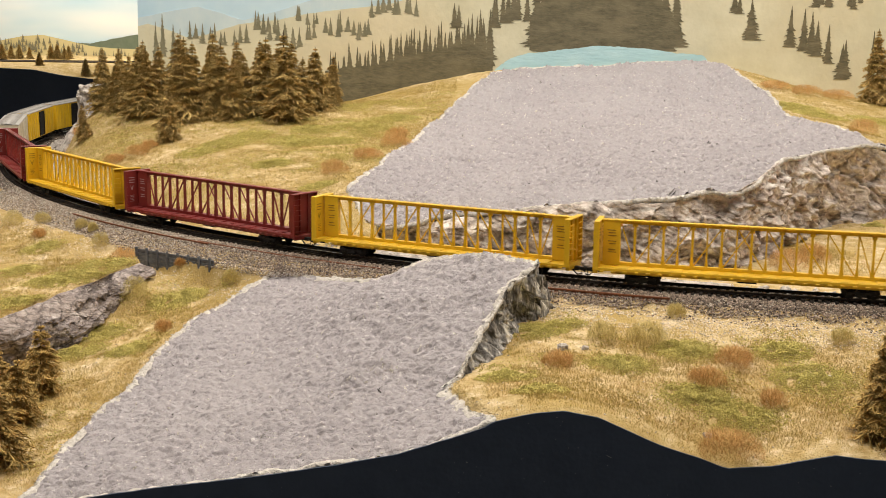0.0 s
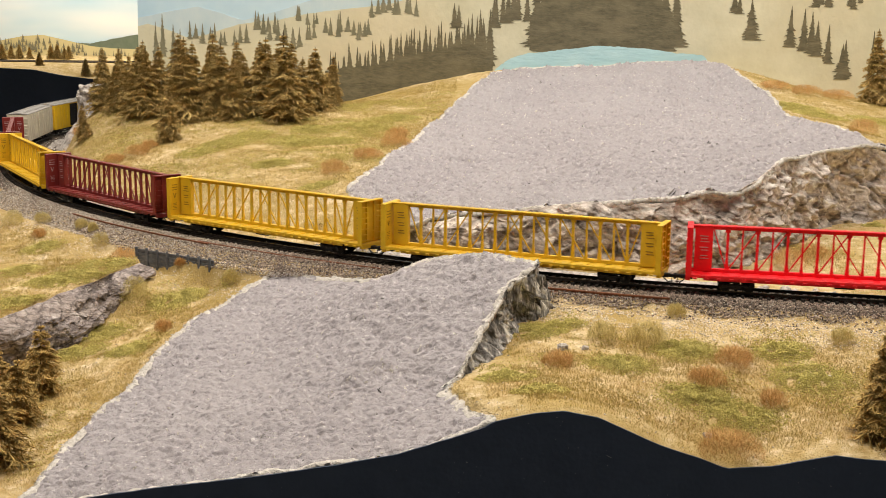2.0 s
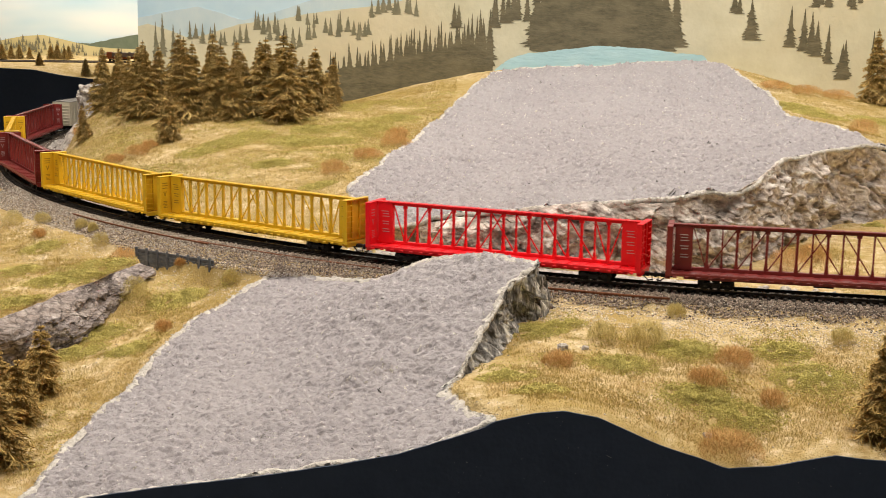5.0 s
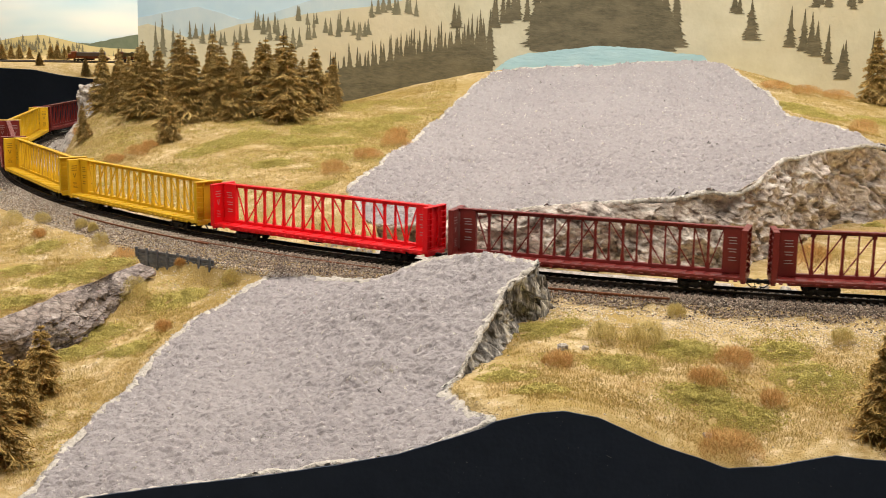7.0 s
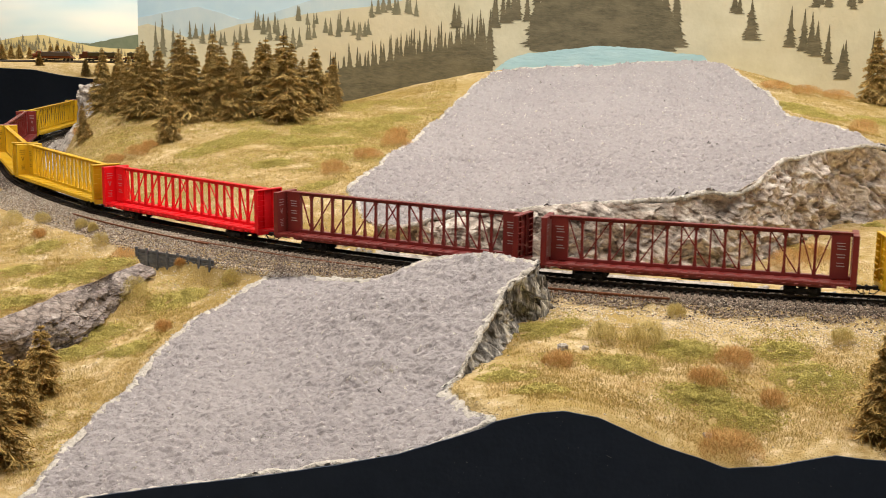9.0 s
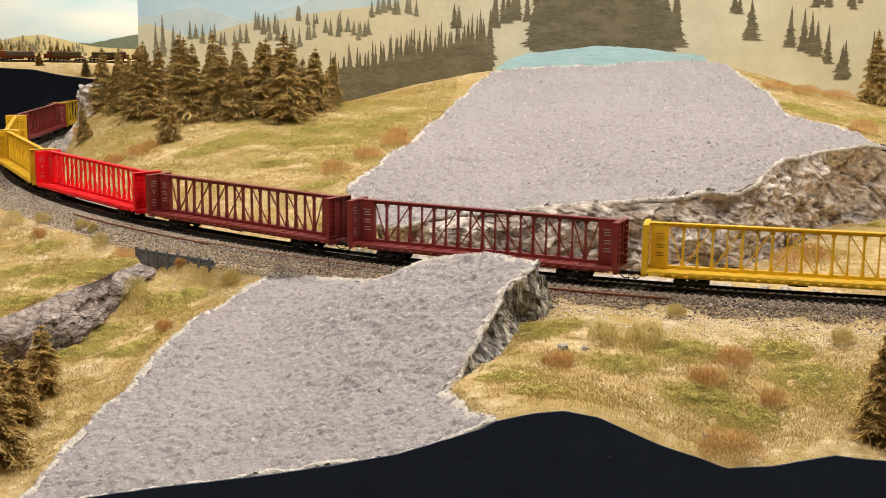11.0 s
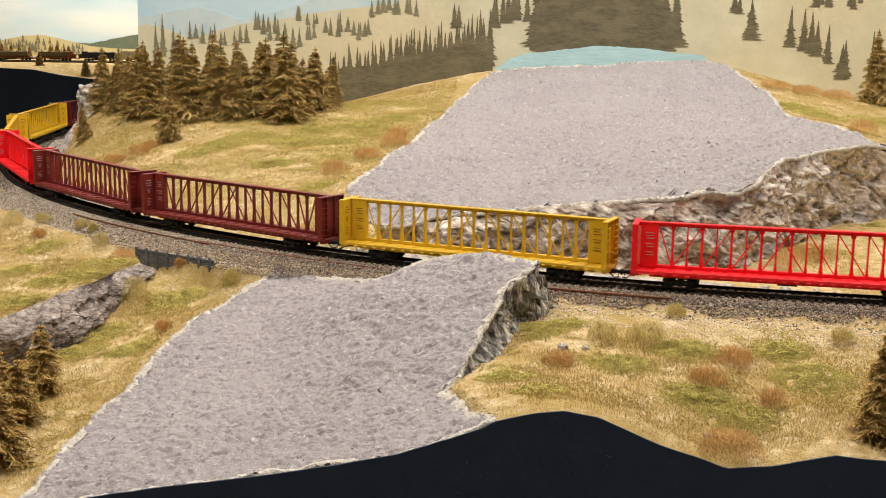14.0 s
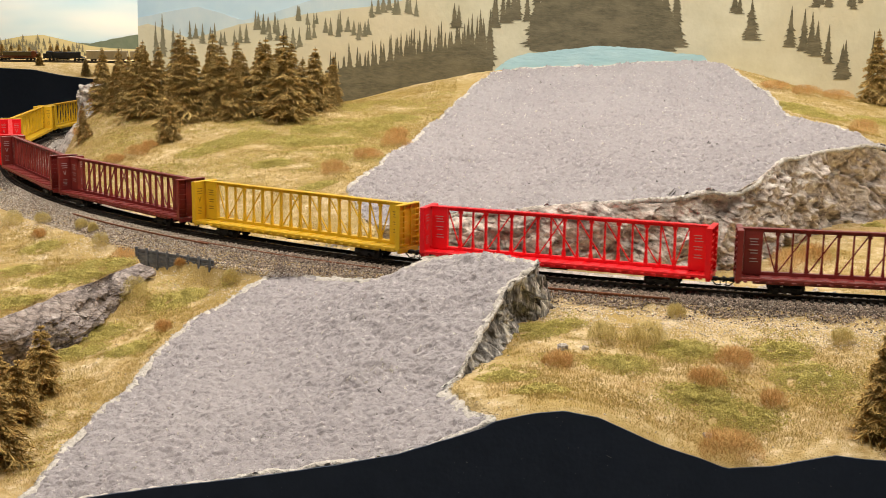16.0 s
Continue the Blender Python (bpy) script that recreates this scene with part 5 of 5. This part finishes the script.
# turf: short fibres and crumbs of foam
def grassy(x, y):
    d, s = track_distance(x, y)
    ok = (np.abs(d) > 0.062) & ~inside(x, y, SLAB_EDGE) & ~inside(x, y, UPPER_EDGE)
    ok &= ~((d < 0) & (x > WALL_FOOT[0][0]) & (y < wall_y(x)) & (x < 0.36))
    ok &= (d < 0.11) | (y < 1.5)
    top = np.array(LEDGE_TOP)
    e = x - np.interp(y, top[::-1, 1], top[::-1, 0])
    return ok & ~((np.abs(e - 0.004) < 0.009) & (y < 1.16) & (y > 0.99)), d


def fibres(name, n, material, seed, low, high, cover, boxes, width=0.00016):
    rng = np.random.default_rng(seed)
    xs, ys = [], []
    for x0, x1, y0, y1, part_n in boxes:
        xs.append(rng.uniform(x0, x1, int(n * part_n)))
        ys.append(rng.uniform(y0, y1, int(n * part_n)))
    x, y = np.concatenate(xs), np.concatenate(ys)
    ok, d = grassy(x, y)
    patch = noise2(x, y, 26, 3, seed) + 0.5 * noise2(x, y, 110, 2, seed + 2)
    near = np.clip((np.abs(d) - 0.06) / np.where(d > 0, 0.06, 0.02), 0, 1)
    ok &= (patch > cover) & (rng.random(len(x)) < 0.15 + 0.85 * near)
    x, y = x[ok], y[ok]
    m = len(x)
    z = land(x, y) - 0.0004
    l = rng.uniform(low, high, m)
    a = rng.uniform(0, 2 * np.pi, m)
    lean = rng.uniform(0.2, 1.1, m)
    dx, dy, dz = np.cos(a) * np.sin(lean) * l, np.sin(a) * np.sin(lean) * l, np.cos(lean) * l
    b = rng.uniform(0, np.pi, m)
    wx, wy = np.cos(b) * width, np.sin(b) * width
    V = np.stack([np.stack([x - wx, y - wy, z], 1), np.stack([x + wx, y + wy, z], 1), np.stack([x + dx, y + dy, z + dz], 1)], 1).reshape(-1, 3)
    ob = new(name, fast_mesh(name, V, np.arange(3 * m).reshape(m, 3), material))
    return tagged(ob, "short dry static grass fibres over the soil", "grass", kind="stuff")


FIELDS = [(-0.45, 0.42, FRONT + 0.002, 1.25, 0.5), (-0.62, 0.0, 1.2, 2.15, 0.35), (0.45, 0.85, 1.45, 2.18, 0.08), (0.34, 0.62, 1.1, 1.42, 0.03), (-0.55, -0.3, 1.0, 1.5, 0.10), (-0.40, -0.18, 0.76, 1.22, 0.14), (0.03, 0.34, 0.76, 0.97, 0.14)]
fibres("static_grass", 330000, STRAW, 51, 0.0016, 0.0040, -0.15, FIELDS)
fibres("static_grass", 300000, OLIVE_GRASS, 52, 0.0016, 0.0040, -0.06, FIELDS)
fibres("static_grass", 70000, RUST_GRASS, 53, 0.0015, 0.0038, 0.18, FIELDS)


fibres("static_grass", 300000, OLIVE_GRASS, 54, 0.0018, 0.0042, -0.55, [(-0.62, 0.02, 1.25, 2.18, 0.8), (0.45, 0.85, 1.5, 2.18, 0.2)])


def crumbs(name, material, seed, places, per, label, spread=0.5):
    rng = np.random.default_rng(seed)
    X, Y, Z, S = [], [], [], []
    for x, y, w in places:
        n = int(per * w / 0.03)
        r = 1.25 * spread * w * rng.random(n) ** 0.72 * (1 + 0.35 * noise2(np.arange(n) * 0.0 + x * 9, rng.random(n) * 6, 1, 1, seed))
        a = rng.uniform(0, 2 * np.pi, n)
        px, py = x + r * np.cos(a), y + r * np.sin(a) * 0.75
        clump = noise2(px, py, 130, 2, seed + 3)
        ok, _ = grassy(px, py)
        ok &= clump > -0.42
        X.append(px[ok]); Y.append(py[ok])
        dome = np.clip(1.15 - (r[ok] / (spread * w)) ** 2, 0, 1)
        Z.append(land(px[ok], py[ok]) + (0.0050 * np.clip(clump[ok] + 0.45, 0, 1) * dome + 0.001) * np.sqrt(rng.random(ok.sum())))
        S.append(rng.uniform(0.0003, 0.0009, ok.sum()))
    X, Y, Z, S = (np.concatenate(q) for q in (X, Y, Z, S))
    return tagged(new(name, scatter_stones(name, X, Y, Z, S, material, rng)), label, "ground cover", kind="stuff")


crumbs("ground_foam", FOAM, 61, FOAM_PLACES, 4200, "olive green foam foliage in low mats", 0.74)
rng = np.random.default_rng(63)
more = [(float(rng.uniform(-0.6, 0.4)), float(rng.uniform(0.78, 2.1)), float(rng.uniform(0.015, 0.05))) for _ in range(220)]
crumbs("golden_turf", FOAM_GOLD, 62, more, 240, "golden brown foam turf sprinkled on the soil", 0.7)
more = [(float(rng.uniform(-0.55, 0.0)), float(rng.uniform(1.5, 2.05)), float(rng.uniform(0.02, 0.06))) for _ in range(130)]
crumbs("green_turf", FOAM, 64, more, 300, "olive green foam turf sprinkled on the slope", 0.7)

more = [(float(rng.uniform(-0.42, 0.36)), float(rng.uniform(0.77, 1.3)), float(rng.uniform(0.012, 0.035))) for _ in range(90)]
crumbs("green_turf", FOAM, 65, more, 260, "olive green foam turf sprinkled on the soil", 0.8)

# pale twigs and stones on the hill
rng = np.random.default_rng(71)
for x, y, r in ((0.093, 0.905, 0.0052), (0.110, 0.903, 0.0035), (-0.268, 1.86, 0.004), (0.178, 0.775, 0.0035), (0.285, 0.86, 0.0022)):
    boulder("stone", (x, y, land_at(x, y) + r * 0.3), (r * 0.75, r * 0.6, r * 0.5), ROCK_PALE, 40 * x, "small grey stone lying on the grass")


# ---- the painting on the backdrop: clusters as x0, z0, x1, z1, count, height, width ----
DARK_TREES = [(-0.206, 0.0664, 0.083, 0.1403, 64, 0.093, 0.025), (0.153, 0.1711, 0.415, 0.1742, 18, 0.131, 0.052), (0.08, 0.2098, 0.142, 0.2165, 7, 0.071, 0.020),
              (0.014, 0.2031, 0.026, 0.2053, 2, 0.042, 0.020), (0.505, 0.2385, 0.524, 0.2407, 3, 0.040, 0.018), (0.543, 0.1896, 0.543, 0.1896, 1, 0.073, 0.036),
              (0.614, 0.1785, 0.614, 0.1785, 1, 0.071, 0.028), (0.635, 0.1629, 0.666, 0.1612, 3, 0.067, 0.024), (0.68, 0.1494, 0.685, 0.1495, 1, 0.069, 0.026),
              (0.701, 0.1216, 0.711, 0.1238, 2, 0.085, 0.032), (0.652, 0.2462, 0.682, 0.2465, 3, 0.034, 0.018), (0.711, 0.2527, 0.741, 0.2551, 3, 0.030, 0.016),
              (0.763, 0.1123, 0.763, 0.1123, 1, 0.096, 0.026)]
PALE_TREES = [(-0.134, 0.2251, -0.047, 0.2281, 9, 0.034, 0.014), (-0.215, 0.1925, -0.134, 0.1855, 11, 0.034, 0.013), (-0.272, 0.2096, -0.228, 0.2082, 6, 0.026, 0.010),
              (-0.252, 0.1821, -0.232, 0.1824, 3, 0.030, 0.010), (-0.345, 0.2008, -0.258, 0.1642, 12, 0.036, 0.013), (-0.462, 0.1757, -0.351, 0.171, 10, 0.032, 0.012),
              (-0.525, 0.1471, -0.471, 0.1437, 4, 0.073, 0.014)]


def painted_tree(x, z, h, w, y, rng, mat, parent, name="painted_tree"):
    """One brushed fir: a ragged flat silhouette."""
    n = int(8 + h * 110)
    left, right = [], []
    for i in range(n):
        f = i / n
        half = w * 0.5 * (1 - f) ** 1.25 + 0.0005
        for side, line in ((-1, left), (1, right)):
            line.append((x + side * half * rng.uniform(0.6, 1.35), z + h * f - 0.03 * h * rng.random()))
            line.append((x + side * half * rng.uniform(0.35, 0.65), z + h * (f + 0.55 / n)))
    pts = left + [(x, z + h)] + right[::-1]
    V = [(px, y, pz) for px, pz in pts]
    m = len(left)
    F = []
    for i in range(m - 1):
        F.append((i, len(V) - 1 - i, len(V) - 2 - i, i + 1))
    F.append((m - 1, m + 1, m))
    ob = new(name, mesh_from(name, V, F, mat))
    ob.parent = parent
    return ob


rng = np.random.default_rng(5)
count = 0
for rows, mat in ((PALE_TREES, TREE_PAINT_PALE), (DARK_TREES, TREE_PAINT)):
    for x0, z0, x1, z1, n, h, w in rows:
        for i in range(n):
            f = (i + 0.5) / n
            count += 1
            painted_tree(x0 + (x1 - x0) * f + float(rng.normal(0, 0.003)) * (n > 1), z0 + (z1 - z0) * f + float(rng.normal(0, 0.004)) * (n > 2) * (n < 20),
                         h * float(rng.uniform(0.72, 1.1) if n > 1 else 1), w * float(rng.uniform(0.75, 1.2)), BACK + 0.0012 - 0.000003 * count, rng, mat, backdrop)


def painted_mass(xs, low, high, y, mat, seed, label):
    x = np.arange(xs[0], xs[-1], 0.004)
    lo, hi = np.interp(x, xs, low), np.interp(x, xs, high) + 0.008 * noise2(x, x * 0, 70, 3, seed)
    return sheet("painted_forest", [(a, b) for a, b in zip(x, hi)] + [(a, b) for a, b in zip(x[::-1], lo[::-1])], y, 0.0003, mat, backdrop, label)


painted_mass([-0.215, -0.16, -0.06, 0.03, 0.088], [0.03, 0.05, 0.07, 0.10, 0.12], [0.122, 0.136, 0.153, 0.175, 0.160], BACK + 0.0006, TREE_PAINT, 3, "dark olive painted forest mass")
painted_mass([0.150, 0.18, 0.30, 0.38, 0.418], [0.166, 0.160, 0.165, 0.162, 0.178], [0.22, 0.265, 0.29, 0.26, 0.20], BACK + 0.0006, TREE_PAINT, 9, "dark olive painted forest mass")
blue = [(0.079, 0.1225), (0.113, 0.1499), (0.148, 0.1602), (0.213, 0.168), (0.273, 0.1756), (0.364, 0.1707), (0.414, 0.1634), (0.46, 0.161), (0.471, 0.1472),
        (0.395, 0.1263), (0.275, 0.1189), (0.174, 0.1117)]
edge, _u = resample([(x, 0, z) for x, z in blue], 0.004, closed=True)
edge[:, 2] += 0.0016 * noise2(edge[:, 0], edge[:, 2], 160, 3, 2)
sheet("bare_blue_patch", [(a, b) for a, _, b in edge[:-1]], BACK + 0.0002, 0.0006, BLUE_PAINT, backdrop, "unpainted pale blue patch above the plaster")

# ---- the far side of the room: another stretch of the layout ----
FAR_EDGE_X = [-3.4, -2.445, -2.355, -2.176, -2.028, -1.864, -1.759, -1.579, -1.0]
FAR_EDGE_Z = [-0.07, -0.068, -0.0759, -0.0827, -0.1106, -0.1294, -0.1192, -0.1082, -0.10]


def far_land(x, y):
    f = ramp01(y, 6.5, 6.92)
    return np.interp(x, FAR_EDGE_X, FAR_EDGE_Z) * (1 - f) + (-0.062) * f + 0.006 * noise2(x, y, 6, 3, 4) * (1 - ramp01(np.abs(y - 7.0), 0.10, 0.02)) - 0.012 * ramp01(y, 7.2, 7.8)


far_ground = new("far_ground", grid_mesh("far_ground", np.arange(-3.4, -1.0, 0.02), np.arange(6.5, 8.46, 0.02), far_land, lambda x, y: x > -9, SOIL))
tagged(far_ground, "sandy ground of the far layout stretch", "ground", kind="structure")
xs = np.arange(-3.4, -1.0, 0.02)
V, F = [], []
for x, z in zip(xs, np.interp(xs, FAR_EDGE_X, FAR_EDGE_Z)):
    V += [(x, 6.498, -1.05), (x, 6.498, z + 0.002), (x, 6.488, z + 0.002), (x, 6.488, -1.05)]
for i in range(len(xs) - 1):
    F += [(4 * i + j, 4 * i + (j + 1) % 4, 4 * i + 4 + (j + 1) % 4, 4 * i + 4 + j) for j in range(4)]
tagged(new("far_fascia", mesh_from("far_fascia", V, F, FASCIA_BLACK)), "black fascia of the far layout stretch", "fascia", kind="structure")
far_backdrop = tagged(new("far_backdrop"), "painted backdrop of cloudy sky and tan hills", "backdrop", kind="structure")
sheet("sky_board", [(-4.2, -0.2), (0.8, -0.2), (0.8, 1.3), (-4.2, 1.3)], 8.47, 0.02, SKY_FAR, far_backdrop, "hazy blue painted sky with clouds")
x = np.arange(-3.3, -1.6, 0.02)
z = np.interp(x, [-3.3, -2.588, -2.471, -2.335, -2.238, -2.043, -1.6], [-0.05, 0.0044, 0.0096, 0.0265, 0.0467, 0.0795, 0.08]) + 0.012 * noise2(x, x * 0, 14, 3, 6)
sheet("far_ridge", [(-1.6, -0.15), (-3.3, -0.15)] + list(zip(x, z)), 8.462, 0.002, surface("dull_green_ridge_paint", [(0.3, (0.13, 0.17, 0.12)), (0.7, (0.20, 0.24, 0.18))], scale=9, rough=0.8), far_backdrop, "dull green painted ridge")
z = np.interp(x, [-3.3, -3.13, -3.051, -2.895, -2.759, -2.625, -2.433, -2.279, -2.047, -1.6], [-0.02, 0.0056, 0.0218, 0.0542, 0.0634, 0.0345, -0.009, -0.0225, -0.0274, -0.03])
sheet("far_hill", [(-1.6, -0.15), (-3.3, -0.15)] + list(zip(x, z)), 8.458, 0.002, surface("straw_hill_paint", [(0.3, (0.58, 0.50, 0.24)), (0.7, (0.70, 0.62, 0.36))], scale=3, rough=0.8), far_backdrop, "straw coloured painted hill")
rng = np.random.default_rng(8)
for i in range(90):
    x = float(rng.uniform(-3.1, -2.1))
    top = float(np.interp(x, [-3.13, -3.051, -2.895, -2.759, -2.625, -2.433, -2.279, -2.047], [0.0056, 0.0218, 0.0542, 0.0634, 0.0345, -0.009, -0.0225, -0.0274]))
    painted_tree(x, top - float(rng.uniform(0.03, 0.12)), float(rng.uniform(0.03, 0.06)), 0.024, 8.455 - 0.00004 * i, rng, TREE_PAINT_PALE, far_backdrop)
for x, y, h in ((-2.228, 6.75, 0.078), (-1.931, 6.6, 0.094), (-2.663, 7.4, 0.10), (-2.681, 7.6, 0.09), (-2.629, 7.6, 0.095), (-2.60, 7.7, 0.08), (-2.437, 7.6, 0.092), (-2.395, 7.6, 0.10), (-2.35, 7.6, 0.078), (-2.46, 7.7, 0.08), (-2.37, 7.75, 0.09)):
    t = copy_thing(fir_kinds[2], Matrix())
    t.matrix_basis = pose(x, y, float(far_land(np.array([x]), np.array([y]))[0]) - 0.001, 0, 0, 70 * x) @ Matrix.Diagonal((h / 0.11 * 1.1, h / 0.11 * 1.1, h / 0.11, 1))
for kind in (*fir_kinds, open_fir):          # the patterns of the copies
    for ob in (*kind.children_recursive, kind):
        bpy.data.objects.remove(ob)
far_track = tagged(new("far_track"), "straight track on the far layout stretch", "track", kind="structure")
for o in (-0.00865, 0.00865):
    part("rail", box(-2.2, 7.0 + o, -0.0512, 2.4, 0.001, 0.0024), RAIL_STEEL, far_track)
part("roadbed", box(-2.2, 7.0, -0.060, 2.4, 0.05, 0.015, bevel=0.004), BALLAST_BED, far_track, "grey ballast bed")


def locomotive(lower, upper, label):
    eng = tagged(new("locomotive"), label, "locomotive", group="far train")
    part("hood", box(0.012, 0, 0.032, 0.165, 0.020, 0.030, bevel=0.002), upper, eng)
    part("cab", box(-0.082, 0, 0.034, 0.030, 0.032, 0.034, bevel=0.003), lower, eng)
    part("nose", box(-0.106, 0, 0.027, 0.022, 0.024, 0.020, bevel=0.003), lower, eng)
    part("frame", box(0, 0, 0.0145, 0.232, 0.033, 0.006, bevel=0.001), lower, eng)
    part("sill_stripe", box(0.02, 0, 0.0205, 0.17, 0.0225, 0.006), lower, eng)
    part("fuel_tank", box(0, 0, 0.007, 0.06, 0.026, 0.009, bevel=0.002), BLACK_PLASTIC, eng)
    for x in (-0.02, 0.03, 0.075):
        part("roof_fan", cyl(bmesh.new(), (x, 0, 0.046), (x, 0, 0.0495), 0.007, 12), BLACK_PLASTIC, eng)
    part("cab_window", box(-0.0965, 0, 0.043, 0.002, 0.026, 0.008), BLACK_PLASTIC, eng)
    for x in (-0.072, 0.072):
        truck(eng, x)
        truck(eng, x + 0.022)
    for end in (-1, 1):
        coupler(eng, end, 0.116)
    return eng


SILVER = paint("silver_paint", (0.17, 0.14, 0.15))
ORANGE = paint("orange_loco_paint", (0.17, 0.05, 0.018))
OLIVE_LOCO = paint("olive_brown_loco_paint", (0.12, 0.10, 0.05))
NAVY = paint("navy_loco_paint", (0.018, 0.022, 0.035))
LOCO_RED = paint("loco_red_paint", (0.26, 0.07, 0.025))
FAR_TRAIN = [(locomotive(LOCO_RED, SILVER, "red and silver diesel locomotive on far track"), 0.0), (locomotive(ORANGE, OLIVE_LOCO, "orange and olive diesel locomotive on far track"), 0.265)]
turned = locomotive(ORANGE, OLIVE_LOCO, "olive and orange diesel locomotive on far track")
FAR_TRAIN += [(turned, 0.515), (locomotive(NAVY, NAVY, "dark navy diesel locomotive on far track"), 0.765),
              (box_car(CREAM, CREAM, CREAM, "pale cream covered wagon on far track", 0.23), 1.012), (box_car(CREAM, CREAM, CREAM, "pale cream covered wagon on far track", 0.23), 1.26)]
for ob, _k in FAR_TRAIN:
    ob["group"] = "far train"


# ---- what moves ----
CLOCK = [0, 3.5, 7, 9, 12.5, 16]
RUN = [0.143, 0.4904, 0.836, 1.0282, 1.361, 1.7015]
FIT = np.polyfit(CLOCK, RUN, 3)


def car_pose(s, half=0.089):
    ax, ay, _ = on_track(s + half)
    bx, by, _ = on_track(s - half)
    return pose((ax + bx) / 2, (ay + by) / 2, 0, 0, 0, math.degrees(math.atan2(by - ay, bx - ax)))


def motions():
    for car, place in TRAIN:
        rows = []
        for k in range(33):
            t = k * 0.5
            rows.append((t, car_pose(float(np.polyval(FIT, t)) + place * PITCH, 0.089 if abs(place) < 3.5 or place < 0 else 0.06)))
        walk(car, rows)
    for car, back in FAR_TRAIN:
        flip = 180 if car is turned else 0
        walk(car, [(t, pose(-1.745 + back - 0.1007 * (t - 4.2), 7.0, -0.0495, 0, 0, flip)) for t in (0.0, 4.0, 8.0, 12.0, 16.0)])


motions()
